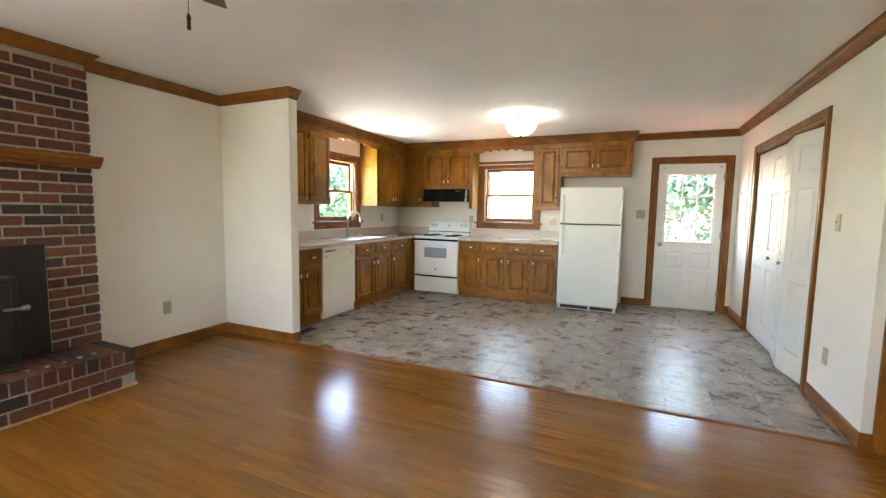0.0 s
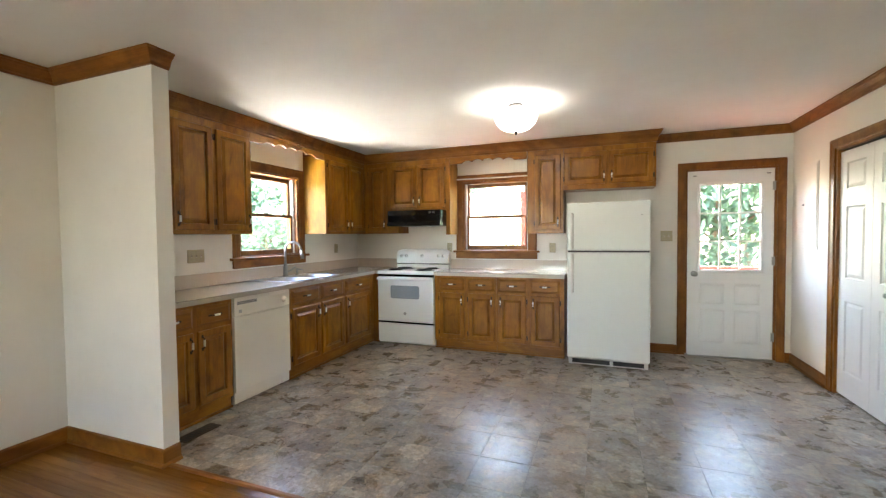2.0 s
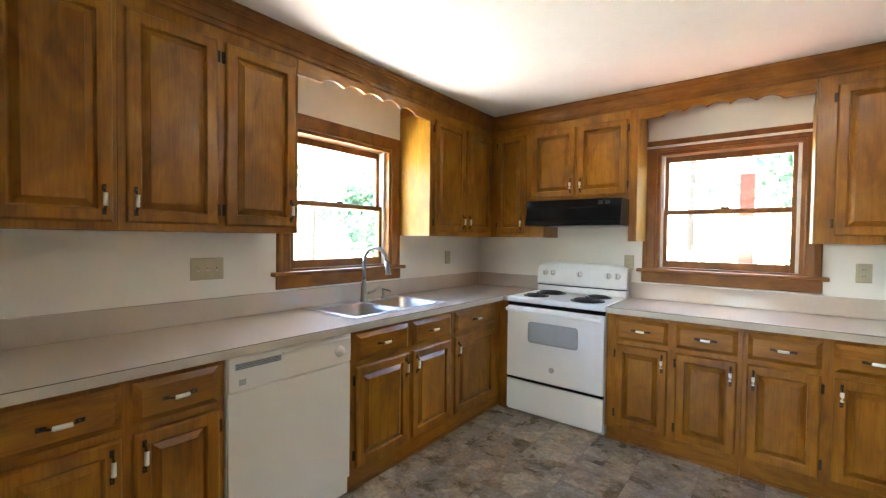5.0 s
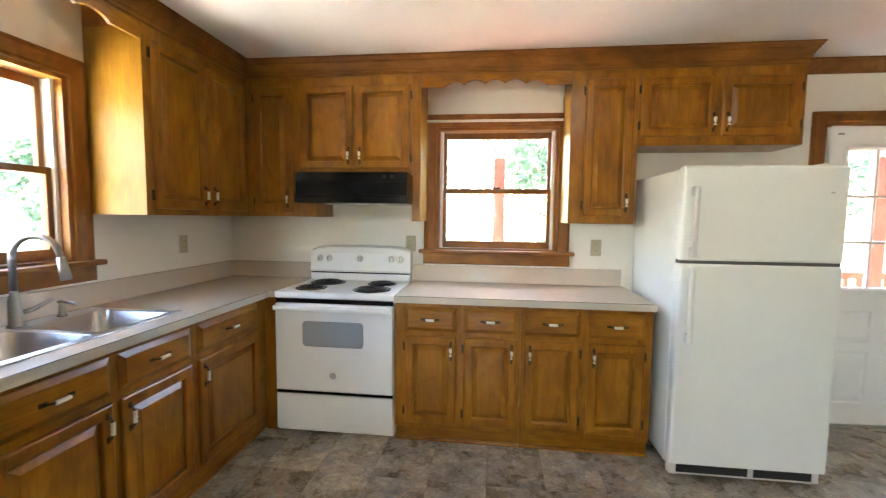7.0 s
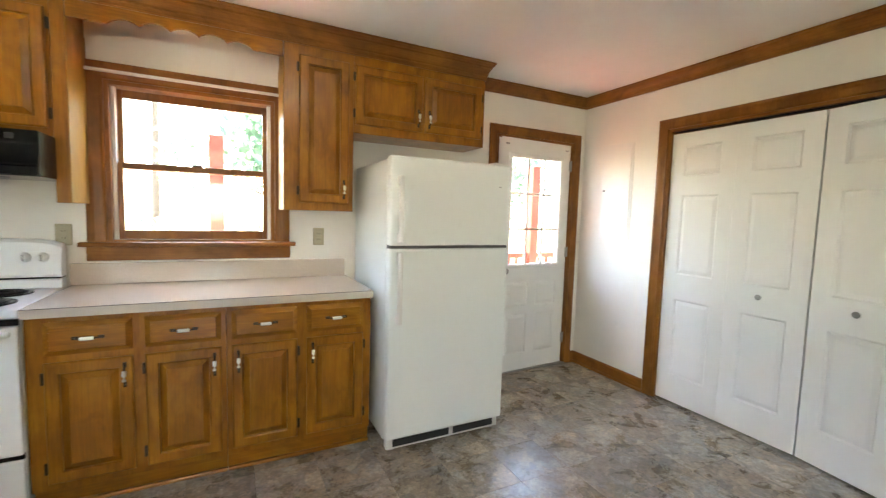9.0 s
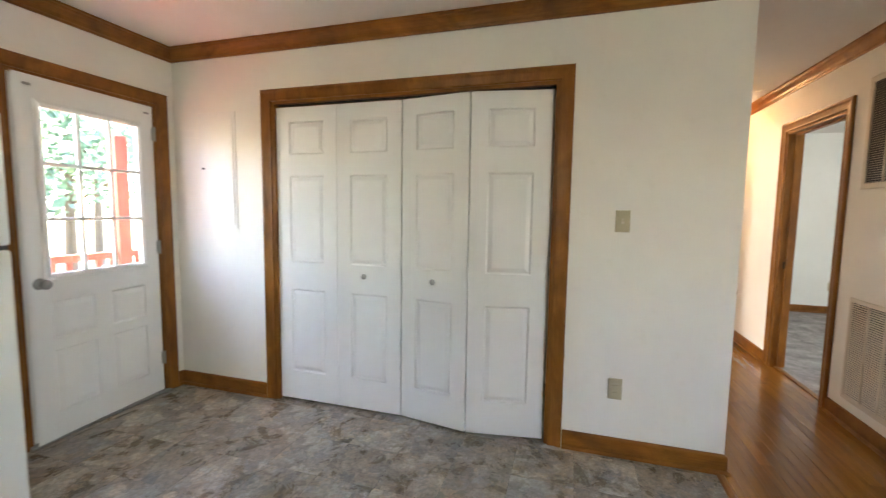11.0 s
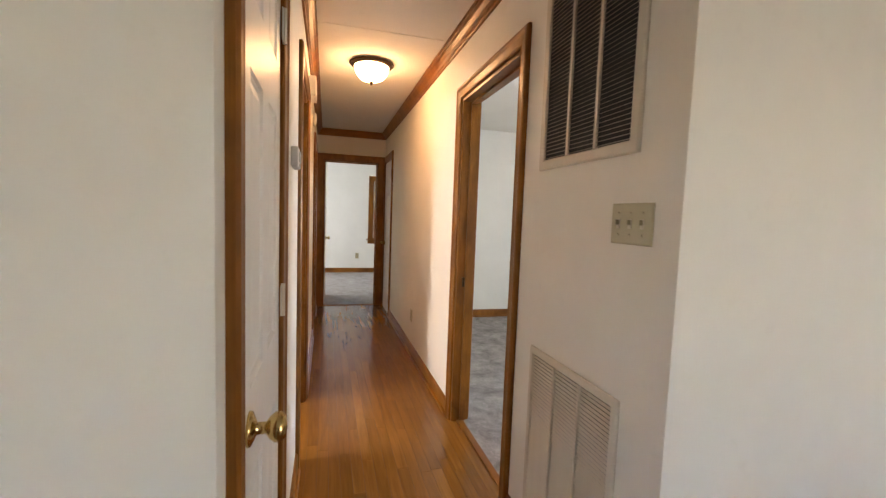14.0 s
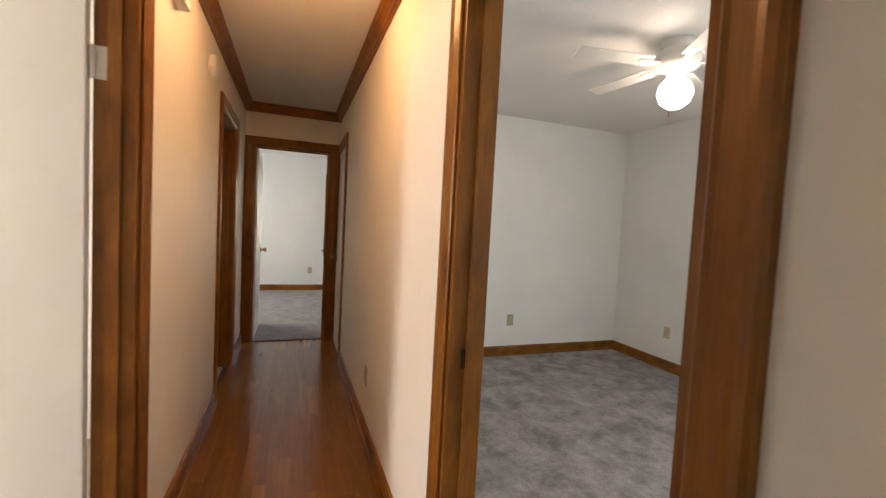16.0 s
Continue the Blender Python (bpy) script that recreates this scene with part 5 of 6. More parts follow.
# ---- wall plates ----
def plate(kind, F, u, v, w=0.072, h=0.116, gang=1, mode="outlet", material=None, label=""):
    material = material or IVORY
    label = label or ("ivory plastic wall outlet plate" if mode == "outlet" else "ivory plastic light switch plate")
    root = thing("wall_outlet" if mode == "outlet" else "light_switch", F(u, v, 0), label, "outlet" if mode == "outlet" else "switch", "wall plates")
    bm = bmesh.new()
    rings(bm, F, u - w / 2, u + w / 2, v - h / 2, v + h / 2, [(0, 0), (0, 0.003), (0.004, 0.006), (0.008, 0.0065)])
    part("plate", bm, material, root)
    for g in range(gang):
        uu = u + (g - (gang - 1) / 2) * 0.046
        if mode == "outlet":
            for s in (-1, 1):
                bm = bmesh.new()
                fbox(bm, F, uu - 0.016, uu + 0.016, v + s * 0.0195 - 0.013, v + s * 0.0195 + 0.013, 0.006, 0.0085, 0.002)
                soc = part("socket", bm, material, root)
                for q in (-0.006, 0.006):
                    bm = bmesh.new()
                    fbox(bm, F, uu + q - 0.0012, uu + q + 0.0012, v + s * 0.0195 - 0.003, v + s * 0.0195 + 0.006, 0.0085, 0.0091)
                    part("slot", bm, DARKP, soc)
        else:
            bm = bmesh.new()
            fbox(bm, F, uu - 0.006, uu + 0.006, v - 0.013, v + 0.013, 0.006, 0.0085)
            part("slot", bm, VENTM, root)
            bm = bmesh.new()
            fbox(bm, F, uu - 0.004, uu + 0.004, v - 0.003, v + 0.011, 0.008, 0.019, 0.0015)
            part("toggle", bm, material, root)
        for s in (-1, 1):
            bm = bmesh.new()
            a = F(uu, v + s * (0.0 if mode == "outlet" else 0.030), 0.006)
            tube(bm, a, F(uu, v + s * (0.0 if mode == "outlet" else 0.030), 0.0098), 0.003, n=8)
            if mode == "outlet" and s > 0:
                bm.free()
                continue
            part("screw", bm, material, root)
    return root


FL, FBK = side("W", XL), side("N", YB)
FHS, FLE = side("S", YS), side("E", XR)
plate("o", FBK, -0.976, 1.185)
plate("o", FBK, -2.315, 1.19)
plate("o", FL, 5.975, 1.19)
plate("s", FL, 3.90, 1.19, 0.165, 0.116, 3, "switch", None, "wide ivory three-gang plate with a switch and outlets")
plate("s", FBK, 0.263, 1.318, 0.118, 0.116, 2, "switch")
plate("s", FC, 3.466, 1.290, 0.072, 0.116, 1, "switch")
plate("o", FC, 3.462, 0.378)
plate("o", FL, 2.297, 0.388)
plate("s", FHS, 1.776, 1.311, 0.158, 0.112, 3, "switch", None, "wide ivory plate with three switches")
plate("o", FLE, 1.160, 0.400, 0.072, 0.116, 1, "switch", WPLAST, "white cable plate low on the wall")
plate("o", FLE, 0.772, 0.397)
plate("o", FHS, 4.69, 0.362)
plate("o", side("E", BX1), 0.296, 0.371, 0.072, 0.116, 1, "outlet")
plate("o", side("S", BY0), 5.25, 0.371, 0.072, 0.116, 1, "outlet")
plate("o", side("E", EX1), 2.13, 0.371, 0.072, 0.116, 1, "outlet")

# breaker panel
root = thing("breaker_panel", (XC, 6.11, 1.2), "off-white painted breaker panel door flush in the wall", "breaker panel")
bm = bmesh.new()
fbox(bm, FC, 5.950, 6.270, 1.185, 1.990, 0.0, 0.005, 0.002)
part("frame", bm, PANELW, root)
bm = bmesh.new()
fbox(bm, FC, 5.968, 6.252, 1.215, 1.965, 0.0065, 0.0105, 0.0015)
part("door", bm, PANELW, root)
bm = bmesh.new()
fbox(bm, FC, 6.215, 6.240, 1.60, 1.612, 0.0106, 0.017, 0.002)
part("latch", bm, DARKP, root)


# ---- grilles ----
def grille(name, u0, u1, v0, v1, n, label, dark, frame_w, cols):
    root = thing(name, FHS((u0 + u1) / 2, v0, 0), label, "vent grille", "return air grilles")
    bm = bmesh.new()
    rings(bm, FHS, u0, u1, v0, v1, [(0, 0), (0, 0.006), (0.006, 0.011), (frame_w - 0.006, 0.012), (frame_w, 0.008), (frame_w, 0.002)], fill=False)
    part("frame", bm, VENTM, root)
    # backing coloured near black, to paint in the shade between the slats
    bm = bmesh.new()
    fbox(bm, FHS, u0 + frame_w * 0.5, u1 - frame_w * 0.5, v0 + frame_w * 0.5, v1 - frame_w * 0.5, 0.0005, 0.0018)
    part("backing", bm, DARKP, root)
    a0, a1, b0, b1 = u0 + frame_w, u1 - frame_w, v0 + frame_w, v1 - frame_w
    for k in range(1, cols):
        u = a0 + (a1 - a0) * k / cols
        bm = bmesh.new()
        fbox(bm, FHS, u - 0.006, u + 0.006, b0, b1, 0.002, 0.0125, 0.002)
        part("bar", bm, VENTM, root)
    bm = bmesh.new()
    z = (b1 - b0) / n
    loft(bm, [[FHS(u, b0 + z * 0.15, 0.010), FHS(u, b0 + z * (0.45 if dark else 0.55), 0.003), FHS(u, b0 + z * (0.52 if dark else 0.63), 0.003), FHS(u, b0 + z * 0.22, 0.0105)] for u in (a0, a1)])
    first = part("slat", bm, LOUVRE if dark else VENTM, root)
    for k in range(1, n):
        s = new("slat", first.data)
        s.parent = root
        s.location = (0, 0, z * k)


grille("vent_grille", 1.762, 2.298, 1.500, 2.178, 44, "ivory framed return air grille with dark louvres high on the wall", True, 0.036, 3)
grille("vent_grille", 1.772, 2.290, 0.165, 0.820, 44, "ivory steel return air grille low on the wall", False, 0.028, 3)
root = thing("floor_register", (-3.02, 3.30, 0), "brown metal floor register in the vinyl beside the stub wall", "floor register")
part("frame", box(-3.075, -2.965, 3.16, 3.44, 0.0005, 0.004, bev=0.001), BRONZE, root)
for k in range(10):
    part("slot", box(-3.055, -2.985, 3.178 + k * 0.0255, 3.190 + k * 0.0255, 0.0042, 0.0052), DARKP, root)

# ---- hall fittings ----
FHN = side("N", YN)
root = thing("thermostat", FHN(2.60, 1.52, 0), "white and grey wall thermostat with small display", "thermostat")
bm = bmesh.new()
fbox(bm, FHN, 2.53, 2.675, 1.482, 1.560, 0, 0.028, 0.006)
part("body", bm, THERM, root)
bm = bmesh.new()
fbox(bm, FHN, 2.585, 2.655, 1.507, 1.548, 0.0282, 0.031, 0.002)
part("display", bm, GREYP, root, "grey display")
for k in range(3):
    bm = bmesh.new()
    fbox(bm, FHN, 2.590 + k * 0.024, 2.604 + k * 0.024, 1.488, 1.498, 0.0282, 0.031, 0.002)
    part("button", bm, GREYP, root)
root = thing("door_chime", FHN(4.10, 2.2, 0), "off-white door chime box high on the hall wall", "door chime")
bm = bmesh.new()
fbox(bm, FHN, 4.00, 4.22, 2.13, 2.27, 0, 0.05, 0.008)
part("cover", bm, WPLAST, root)
root = thing("smoke_alarm", FHN(4.95, 2.16, 0), "round white smoke alarm on the hall wall", "smoke alarm")
bm = bmesh.new()
lathe(bm, FHN(4.95, 2.16, 0), [(0.062, 0), (0.062, 0.012), (0.054, 0.028), (0.030, 0.034), (0.002, 0.035)], 28, "y", -1)
part("cover", bm, WPLAST, root, smooth=True)


# ---- lamps ----
def ceiling_lamp(name, x, y, r, glowing, metal, label, drop, deep):
    root = thing(name, (x, y, H), label, "ceiling light")
    bm = bmesh.new()
    lathe(bm, (x, y, H - 0.0008), [(r * 0.34 if drop else r * 1.08, 0), (r * 0.36 if drop else r * 1.30, 0.010), (r * 0.30 if drop else r * 1.14, 0.028), (r * 0.2, 0.030)], 36, "z", -1)
    part("canopy", bm, metal, root, smooth=True)
    top = 0.088 if drop else 0.024
    if drop:
        for k in range(3):
            a = 2.1 * k + 0.4
            part("stem", bar((x + 0.05 * math.cos(a), y + 0.05 * math.sin(a), H - 0.024), (x + 0.06 * math.cos(a), y + 0.06 * math.sin(a), H - top - 0.012), 0.006, n=10), metal, root)
    bm = bmesh.new()
    prof = [(r * 0.98, top - 0.006), (r * 1.0, top)] + [(r * math.cos(math.pi / 2 * k / 8) ** 0.8, top + deep * math.sin(math.pi / 2 * k / 8)) for k in range(1, 8)] + [(0.012, top + deep)]
    if drop:
        prof = [(max(0.004, q - 0.005), d - 0.004) for q, d in reversed(prof[1:])] + prof
    lathe(bm, (x, y, H), prof, 36, "z", -1)
    part("bowl", bm, glowing, root, "lit frosted glass bowl", True)
    if drop:
        for k in range(3):
            a = 2.1 * k + 1.4
            bm = bmesh.new()
            lathe(bm, (x + 0.075 * math.cos(a), y + 0.075 * math.sin(a), H - top - 0.004), [(0.008, 0), (0.014, 0.006), (0.026, 0.024), (0.028, 0.038), (0.020, 0.052), (0.002, 0.060)], 14, "z", -1)
            part("bulb", bm, BULB, root, "lit bulb inside the bowl", True)
    bm = bmesh.new()
    lathe(bm, (x, y, H - top - deep + 0.002), [(0.014, 0), (0.016, 0.006), (0.008, 0.014), (0.010, 0.022), (0.002, 0.030)], 16, "z", -1)
    part("finial", bm, metal, root, smooth=True)


ceiling_lamp("ceiling_light", -1.085, 4.77, 0.180, GLOWK, LAMPM, "frosted glass bowl ceiling light with nickel fitting, lit", True, 0.138)
ceiling_lamp("ceiling_light", 4.105, 2.48, 0.128, GLOWH, BRONZE, "frosted glass dome ceiling light with bronze rim, lit", False, 0.112)


def ceiling_fan(x, y, blades, turn, bladem, metal, globe, label, drop, pull):
    root = thing("ceiling_fan", (x, y, H), label, "ceiling fan")
    bm = bmesh.new()
    lathe(bm, (x, y, H - 0.0008), [(0.085, 0), (0.088, 0.02), (0.075, 0.045), (0.075, drop), (0.115, drop + 0.02), (0.125, drop + 0.06), (0.115, drop + 0.10), (0.06, drop + 0.12), (0.05, drop + 0.15), (0.02, drop + 0.155)], 32, "z", -1)
    part("motor", bm, metal, root, smooth=True)
    for k in range(blades):
        a = radians(turn + 360 * k / blades)
        bm = bmesh.new()
        bx(bm, 0.17, 0.62, -0.062, 0.062, -0.003, 0.003, 0.002)
        for v in bm.verts:
            if v.co.x > 0.55:
                v.co.y *= 0.8
            if v.co.x < 0.2:
                v.co.y *= 0.75
        M = Matrix.Translation((x, y, H - drop - 0.085)) @ Matrix.Rotation(a, 4, "Z") @ Matrix.Rotation(radians(11), 4, "X")
        bmesh.ops.transform(bm, matrix=M, verts=bm.verts)
        b = part("blade", bm, bladem, root)
        bm = bmesh.new()
        bx(bm, 0.09, 0.24, -0.018, 0.018, -0.010, -0.0035, 0.002)
        bmesh.ops.transform(bm, matrix=M, verts=bm.verts)
        part("bracket", bm, metal, b)
    if globe:
        bm = bmesh.new()
        lathe(bm, (x, y, H - drop - 0.150), [(0.045, 0), (0.05, 0.012), (0.085, 0.055), (0.096, 0.10), (0.080, 0.150), (0.040, 0.182), (0.003, 0.188)], 28, "z", -1)
        part("globe", bm, globe, root, "lit frosted glass globe", True)
    bm = bmesh.new()
    zc = pull + 0.04
    tube(bm, (x + 0.03, y, H - drop - 0.12), (x + 0.03, y, zc - 0.04), 0.0015, n=6)
    lathe(bm, (x + 0.03, y, zc - 0.04), [(0.004, 0), (0.007, 0.01), (0.005, 0.03), (0.007, 0.045), (0.001, 0.05)], 10, "z", -1)
    part("pull_chain", bm, BRONZE, root)
    return root


BROWNB = wood("fan_blade_wood", (0.05, 0.02, 0.008), (0.09, 0.04, 0.015), (0.13, 0.06, 0.02), 0, 0.35, 0.3)
ceiling_fan(-1.22, 0.80, 5, 133, BROWNB, BRONZE, None, "dark bronze ceiling fan with brown blades, at rest", 0.10, 1.95)
ceiling_fan(4.05, 0.39, 5, 152, WPLAST, WPLAST, GLOWB, "white hugger ceiling fan with a lit globe, at rest", 0.05, 2.06)

# ---- fireplace ----
root = thing("fireplace", (-3.55, 0.62, 0), "red brick fireplace with raised hearth and wooden mantel", "fireplace")
HZ, HX = 0.272, -3.165
OY0, OY1, OZ1 = -0.13, 1.375, 1.055
for y0, y1, z0 in ((FPY0 + 0.006, OY0, HZ), (OY1, FPY1 - 0.008, HZ), (OY0, OY1, OZ1)):
    part("mortar_bed", box(XL + 0.001, FPX - 0.005, y0, y1, z0, H - 0.002), MORTAR, root)
part("hearth_bed", box(XL + 0.001, HX - 0.010, FPY0 + 0.008, FPY1 - 0.010, 0.0, HZ - 0.012), MORTAR, root)
rnd = random.Random(5)


def brick_mesh(l, h, d):
    return finish("brick", box(-d / 2, d / 2, -l / 2, l / 2, -h / 2, h / 2, bev=0.0035, seg=1), BRICK)


BR = [brick_mesh(0.196, 0.060, 0.030), brick_mesh(0.092, 0.060, 0.030)]


def lay(me, x, y, z, parent=root, rot=None):
    ob = new("brick", me)
    ob.parent = parent
    ob.location = Vector((x + rnd.uniform(-0.002, 0.002), y, z)) - root.location
    if rot:
        ob.rotation_euler = rot
    return ob


z, row = HZ + 0.034, 0
while z < 2.34:
    y = FPY1 - (0.0965 if row % 2 == 0 else 0.046)
    if row % 2:
        lay(BR[1], FPX - 0.012, y, z)
        y -= 0.046 + 0.015 + 0.098
    while y > FPY0 + 0.09:
        inside = OY0 < y < OY1 and z < OZ1
        if not inside:
            if z < OZ1 and OY1 - 0.097 < y - 0.097 < OY1 and y - 0.0965 < OY1:
                lay(BR[1], FPX - 0.012, y + 0.05, z)
            elif not (z < OZ1 and y - 0.0965 < OY1 and y + 0.0965 > OY0):
                lay(BR[0], FPX - 0.012, y, z)
        y -= 0.211
    z += 0.0760
    row += 1
SOLD = finish("brick", box(-0.28, 0.28, -0.034, 0.034, -0.046, 0.046, bev=0.004, seg=1), BRICK)
y = FPY1 - 0.036
while y > FPY0 + 0.03:
    ob = lay(SOLD, HX - 0.283, y, HZ - 0.046)
    y -= 0.078
HB = finish("brick", box(-0.045, 0.045, -0.0965, 0.0965, -0.036, 0.036, bev=0.004, seg=1), BRICK)
for zz, sh in ((0.132, 0.0), (0.048, 0.1)):
    y = FPY1 - 0.099 - sh
    while y > FPY0 + 0.1:
        lay(HB, HX - 0.046, y, zz)
        y -= 0.205
HE = finish("brick", box(-0.0965, 0.0965, -0.045, 0.045, -0.036, 0.036, bev=0.004, seg=1), BRICK)
for zz in (0.132, 0.048):
    for x in (HX - 0.20, HX - 0.41):
        lay(HE, x, FPY1 - 0.047, zz)
part("hearth_trim", moulding([(XL, FPY1), (HX, FPY1), (HX, FPY0)][::-1], [(0, 0), (-0.018, 0), (-0.016, 0.012), (-0.008, 0.018), (0, 0.02)]), plain("pale_pine", (0.50, 0.30, 0.12), 0.4, 0, 0.15, 30), root, "pale pine quarter-round at the foot of the hearth")
bm = bmesh.new()
mp = [(FPX + 0.001, 1.602), (FPX + 0.055, 1.602), (FPX + 0.060, 1.617), (FPX + 0.085, 1.629), (FPX + 0.090, 1.652), (FPX + 0.105, 1.659), (FPX + 0.105, 1.687), (FPX + 0.001, 1.687)]
loft(bm, [[Vector((x, y, zz)) for x, zz in mp] for y in (FPY0 - 0.03, FPY1 + 0.03)])
part("mantel", bm, TRIM[1], root, "stained wooden mantel shelf")
stove = thing("fireplace_insert", (-3.6, 0.62, HZ), "black iron wood-stove insert in the brick opening", "wood stove")
part("surround", box(FPX - 0.10, FPX + 0.006, OY0 + 0.004, OY1 - 0.004, HZ + 0.001, OZ1 - 0.002, bev=0.004), IRON, stove)
part("body", box(FPX + 0.007, FPX + 0.16, 0.20, 1.16, HZ + 0.001, 0.86, bev=0.012), IRON, stove)
for y0, y1 in ((0.24, 0.67), (0.69, 1.12)):
    d = part("stove_door", box(FPX + 0.161, FPX + 0.182, y0, y1, 0.36, 0.82, bev=0.010), IRON, stove)
bm = bmesh.new()
pipe(bm, [(FPX + 0.18, 1.08, 0.66), (FPX + 0.22, 1.09, 0.665), (FPX + 0.23, 1.15, 0.665)], 0.009, 10)
lathe(bm, (FPX + 0.23, 1.16, 0.665), [(0.012, -0.02), (0.018, -0.01), (0.018, 0.02), (0.004, 0.028)], 14, "y", 1)
part("handle", bm, NICKEL, stove, "coiled steel handle", True)
part("ash_lip", box(FPX + 0.161, FPX + 0.26, 0.24, 1.12, 0.285, 0.300, bev=0.004), IRON, stove)
for k in range(5):
    s = 0.012 + 0.006 * rnd.random()
    ob = solid("ash_crumb", box(-s, s, -s * 0.8, s * 0.8, 0, s * 0.7, bev=s * 0.25), MORTAR, "small grey crumb of ash on the hearth", "debris", "hearth debris")
    ob.location = (-3.30 + 0.05 * rnd.random(), 1.12 + 0.09 * k, HZ)

# ---- outdoors ----
solid("ground", box(-250, 250, -250, 250, -1.6, -0.9), YARD, "sunlit patchy yard of grass and pale soil", "ground", kind="structure")
solid("driveway", box(-13.0, -4.6, -8.0, 12.0, -0.93, -0.88), GRAVEL, "pale sunlit gravel drive beside the house", "drive", kind="structure")
deck = thing("deck", (0.2, 7.5, -0.2), "red-brown stained wooden deck with posts and railing", "deck")
for k in range(14):
    part("plank", box(-4.2, 4.6, YB + 0.17 + k * 0.145, YB + 0.305 + k * 0.145, -0.16, -0.12, bev=0.004), DECKM, deck)
for x in (-3.64, -1.64, 0.36, 2.36, 4.36):
    part("post", box(x - 0.065, x + 0.065, 8.34, 8.47, -0.9, 2.08, bev=0.006), DECKM, deck)
for z0, z1 in ((-0.02, 0.05), (0.78, 0.85)):
    part("rail", box(-4.2, 4.6, 8.375, 8.435, z0, z1), DECKM, deck)
bal = finish("baluster", box(-0.018, 0.018, -0.018, 0.018, 0.05, 0.78), DECKM)
for k in range(63):
    ob = new("baluster", bal)
    ob.parent = deck
    ob.location = Vector((-4.1 + k * 0.135, 8.405, 0)) - deck.location


def leafy(cluster, count, spread, size, seed):
    """Many small leaves in clumps."""
    r = random.Random(seed)
    verts, faces = [], []
    for c, rad in cluster:
        for _ in range(count):
            d = Vector((r.gauss(0, 1), r.gauss(0, 1), r.gauss(0, 0.8)))
            p = Vector(c) + d.normalized() * rad * (0.35 + 0.65 * r.random() ** 0.5)
            u = Vector((r.gauss(0, 1), r.gauss(0, 1), r.gauss(0, 1))).normalized()
            w = u.orthogonal().normalized()
            s = size * r.uniform(0.6, 1.4)
            b = len(verts)
            verts += [p - u * s, p + w * s * 0.55, p + u * s, p - w * s * 0.55]
            faces.append((b, b + 1, b + 2, b + 3))
    me = bpy.data.meshes.new("crown")
    me.from_pydata(verts, [], faces)
    me.materials.append(LEAF)
    return me


def tree(x, y, h, seed, low=0.25, count=150, label="leafy green tree in the yard"):
    r = random.Random(seed)
    root = thing("tree", (x, y, -0.9), label, "tree", "yard trees")
    bm = bmesh.new()
    tube(bm, (x, y, -0.9), (x + 0.1, y, h * 0.6), 0.17, 0.08, 10)
    cl = []
    for k in range(9):
        a, zz = r.uniform(0, 6.28), h * r.uniform(low, 0.6)
        L = r.uniform(1.0, 2.4)
        e = (x + L * math.cos(a), y + L * math.sin(a), zz + L * 0.5)
        tube(bm, (x + 0.05, y, zz), e, 0.05, 0.015, 6)
        cl.append((e, r.uniform(0.7, 1.3)))
        cl.append(((e[0] + r.uniform(-1, 1), e[1] + r.uniform(-1, 1), e[2] + r.uniform(-0.2, 1.2)), r.uniform(0.5, 1.0)))
    for k in range(6):
        cl.append(((x + r.uniform(-1.2, 1.2), y + r.uniform(-1.2, 1.2), h * r.uniform(0.65, 1.0)), r.uniform(0.7, 1.2)))
    part("trunk", bm, BARK, root)
    ob = new("crown", leafy(cl, count, 1.0, 0.12, seed))
    ob.parent = root
    ob.location = -root.location


for i, (x, y, h) in enumerate(((0.25, 14.5, 4.0), (2.2, 13.6, 3.6), (4.6, 15.0, 4.2), (7.4, 17.5, 5.0), (0.4, 19.5, 5.0), (-11.0, 34, 9.0), (2.5, 33, 9.0), (9.0, 26, 8.0), (10.5, 21.0, 6.0),
                               (-16.0, 17.5, 6.0), (-19.0, 20.5, 7.0), (-30, 8.0, 7.0), (-32, 24.0, 9.0), (15.5, 0.9, 7), (17, 3.6, 8))):
    tree(x, y, h, 40 + i)
# tall trees added behind the deck to block sky reflected in the floor; thicket at the drive's edge
for i, (x, y, h) in enumerate(((-7.5, 22, 14), (-4.3, 24, 15), (1.0, 23, 15), (5.2, 22, 14), (8.5, 23, 14))):
    tree(x, y, h, 140 + i, 0.45, 130)
for i, (x, y, h) in enumerate(((-15.0, 16.6, 3.8), (-16.2, 18.2, 4.4), (-17.6, 19.2, 4.8), (-15.4, 19.4, 4.4), (-19.0, 21.0, 5.4), (-20.6, 23.2, 6.0))):
    tree(x, y, h, 240 + i, 0.02, 170, "low bushy green tree at the edge of the drive")
r = random.Random(9)
cl = [((-3.2 + 0.55 * k + r.uniform(-0.2, 0.2), 12.6 + r.uniform(-0.4, 0.4), 0.45 + r.uniform(-0.3, 0.45)), r.uniform(0.4, 0.65)) for k in range(12)]
ob = new("shrub_row", leafy(cl, 160, 1, 0.08, 3))
tagged(ob, "row of low green shrubs behind the deck", "shrubs", kind="stuff")
cl = [((-13.4 + r.uniform(-0.4, 0.4), 4.0 + 0.9 * k + r.uniform(-0.2, 0.2), -0.2 + r.uniform(-0.1, 0.4)), r.uniform(0.4, 0.7)) for k in range(10)]
ob = new("shrub_row", leafy(cl, 160, 1, 0.08, 4))
tagged(ob, "row of low green shrubs outside the sink window", "shrubs", kind="stuff")

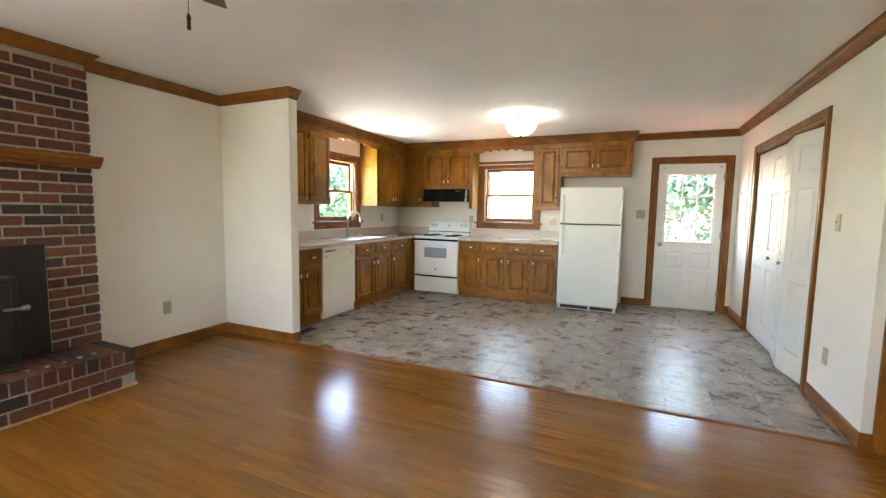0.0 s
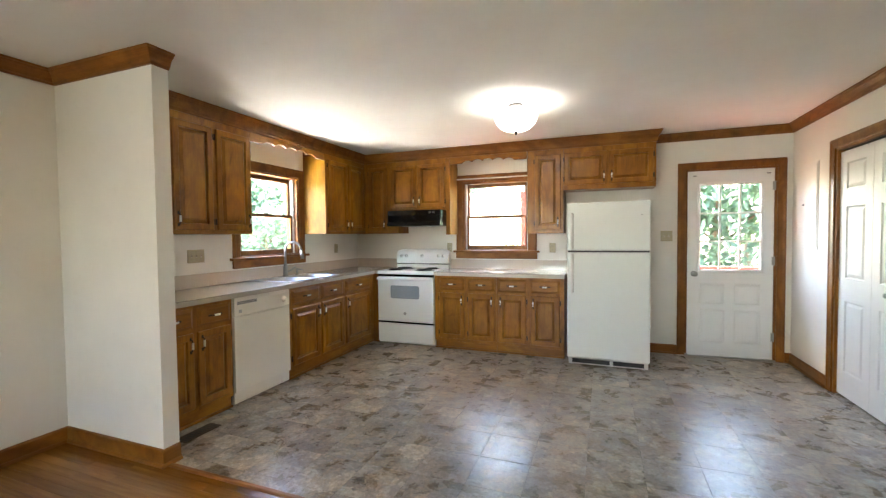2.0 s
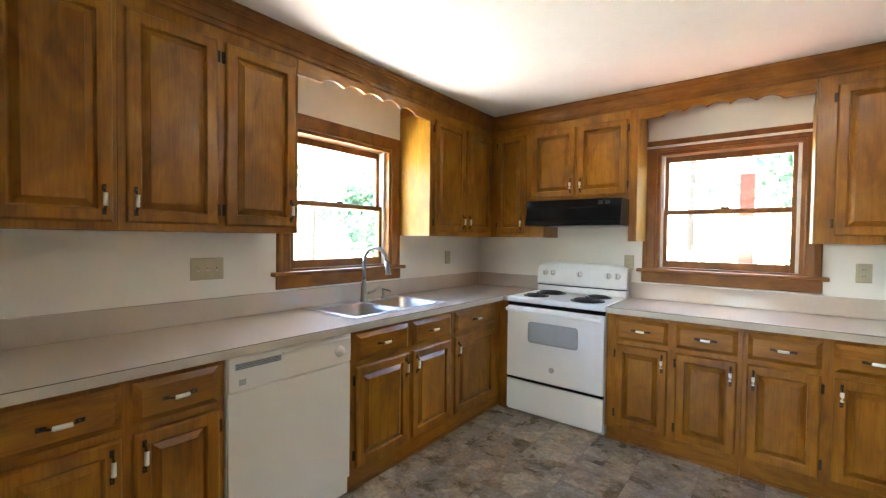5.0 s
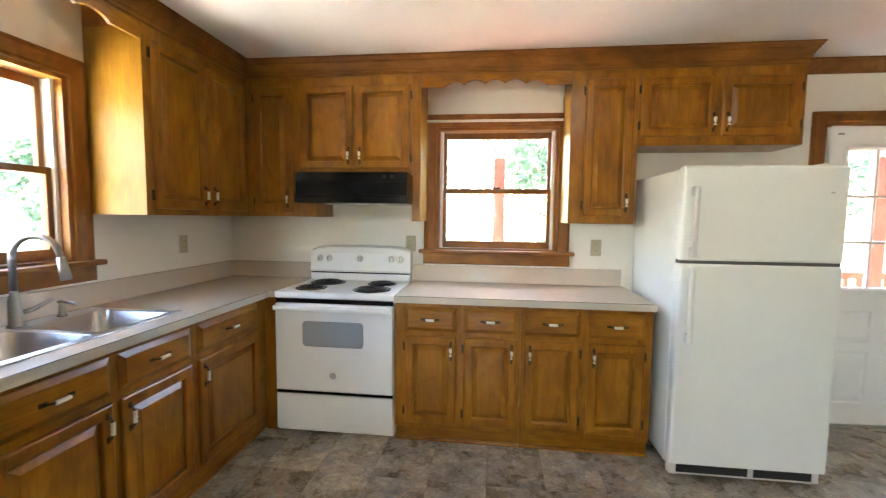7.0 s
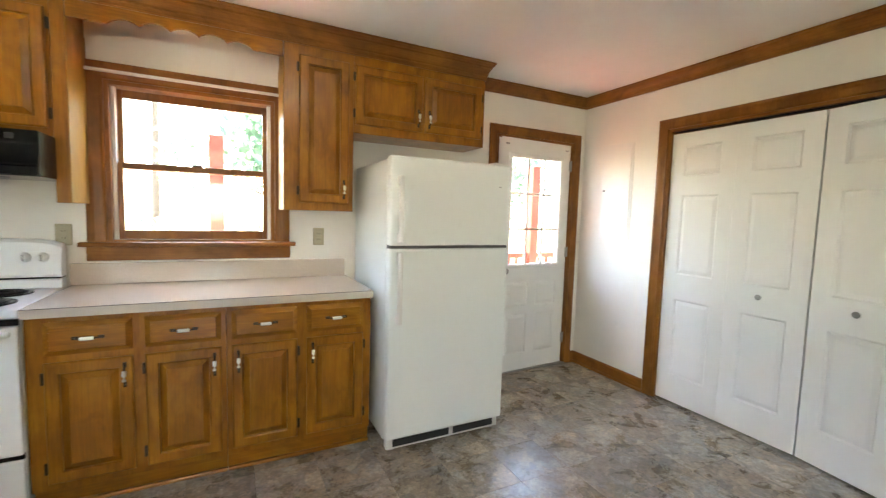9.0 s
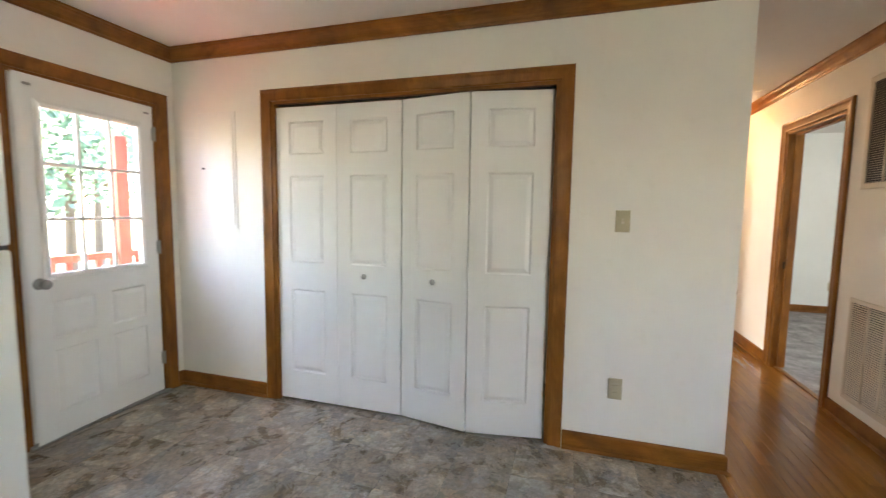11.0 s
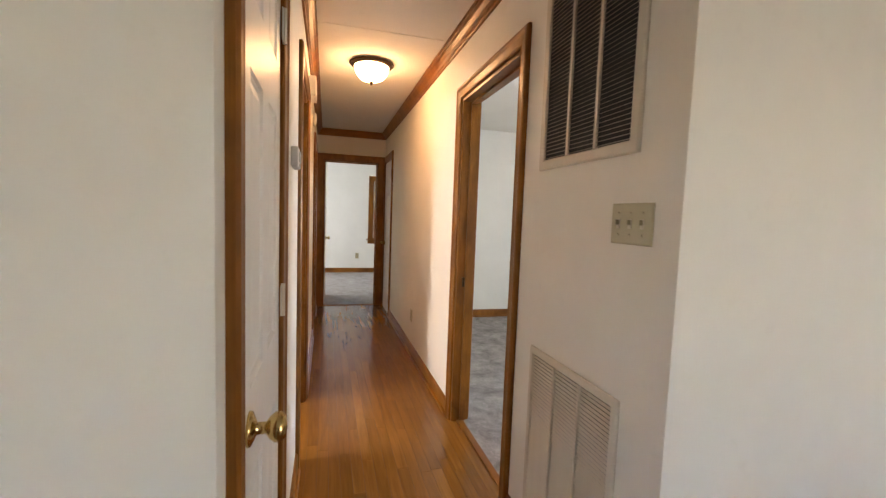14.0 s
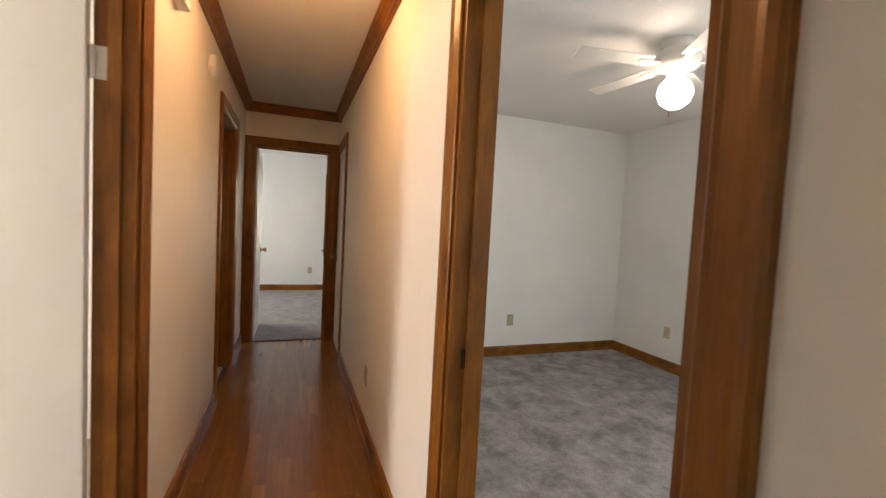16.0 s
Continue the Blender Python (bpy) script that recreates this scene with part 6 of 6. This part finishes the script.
# ---- floor pieces ----
kroot = thing("floor_kitchen", (-1.0, 4.7, -0.014), "grey slate-look vinyl tiles laid in a square grid", "floor", kind="structure")
part("joint_bed", box(XL, XC + 0.12, 2.945, YB, -0.014, -0.0012), VJOINT, kroot)
T = 0.3075
tiles = {}
for i in range(-10, 9):
    for j in range(0, 13):
        x0, x1 = max(XL, -0.795 + i * T), min(XC + 0.10, -0.795 + (i + 1) * T)
        y0, y1 = max(2.946, 2.74 + j * T), min(YB, 2.74 + (j + 1) * T)
        if x1 - x0 < 0.02 or y1 - y0 < 0.02:
            continue
        key = (round(x1 - x0, 3), round(y1 - y0, 3))
        if key not in tiles:
            w, d = (x1 - x0) / 2 - 0.0006, (y1 - y0) / 2 - 0.0006
            tiles[key] = finish("tile", box(-w, w, -d, d, -0.003, 0.0, bev=0.0009, seg=1), VINYL)
        ob = new("tile", tiles[key])
        ob.parent = kroot
        ob.location = Vector(((x0 + x1) / 2, (y0 + y1) / 2, 0)) - kroot.location

wroot = thing("floor_wood", (-1.0, 0.0, -0.014), "glossy orange-brown oak strip floor", "floor", kind="structure")
part("joint_bed", box(XL, XE + 0.05, YSO, 2.945, -0.014, -0.0012), JOINT, wroot)
PW = 0.0572
planks = {}
rest_v, rest_f = [], []
rp = random.Random(11)


def lay_plank(x0, x1, y0, y1, near):
    global rest_v, rest_f
    if near:
        key = (round(x1 - x0, 2), round(y1 - y0, 3))
        if key not in planks:
            w, d = (x1 - x0) / 2 - 0.0004, (y1 - y0) / 2 - 0.0005
            planks[key] = finish("plank", box(-w, w, -d, d, -0.004, 0.0, bev=0.0005, seg=1), OAK)
        ob = new("plank", planks[key])
        ob.parent = wroot
        ob.location = Vector(((x0 + x1) / 2, (y0 + y1) / 2, 0)) - wroot.location
    else:
        b = len(rest_v)
        e, g = 0.0001, 0.0003
        o = wroot.location
        rest_v += [Vector((x, y, zz)) - o for x, y, zz in ((x0 + e, y0 + e, -0.004), (x1 - e, y0 + e, -0.004), (x1 - e, y1 - e, -0.004), (x0 + e, y1 - e, -0.004),
                                                         (x0 + g, y0 + g, 0), (x1 - g, y0 + g, 0), (x1 - g, y1 - g, 0), (x0 + g, y1 - g, 0))]
        rest_f += [(b + 4, b + 5, b + 6, b + 7), (b, b + 1, b + 5, b + 4), (b + 1, b + 2, b + 6, b + 5), (b + 2, b + 3, b + 7, b + 6), (b + 3, b, b + 4, b + 7)]


y = YSO
while y < 2.945 - 0.005:
    y1 = min(y + PW, 2.945)
    xend = XE + 0.05 if y > YS - 0.06 else XR + 0.05
    x = XL - rp.uniform(0, 0.9)
    while x < xend:
        L = 0.30 + 0.10 * rp.randint(1, 10)
        a, b = max(x, XL), min(x + L, xend)
        if b - a > 0.03:
            ym = (y + y1) / 2
            lay_plank(a, b, y, y1, (ym > 1.30 and -3.0 < a < 1.6) or (ym > YS and a < 4.2))
        x += L
    y = y1
me = bpy.data.meshes.new("plank_field")
me.from_pydata(rest_v, [], rest_f)
me.materials.append(OAK)
ob = new("plank_field", me)
ob.parent = wroot
tagged(ob, kind="stuff")
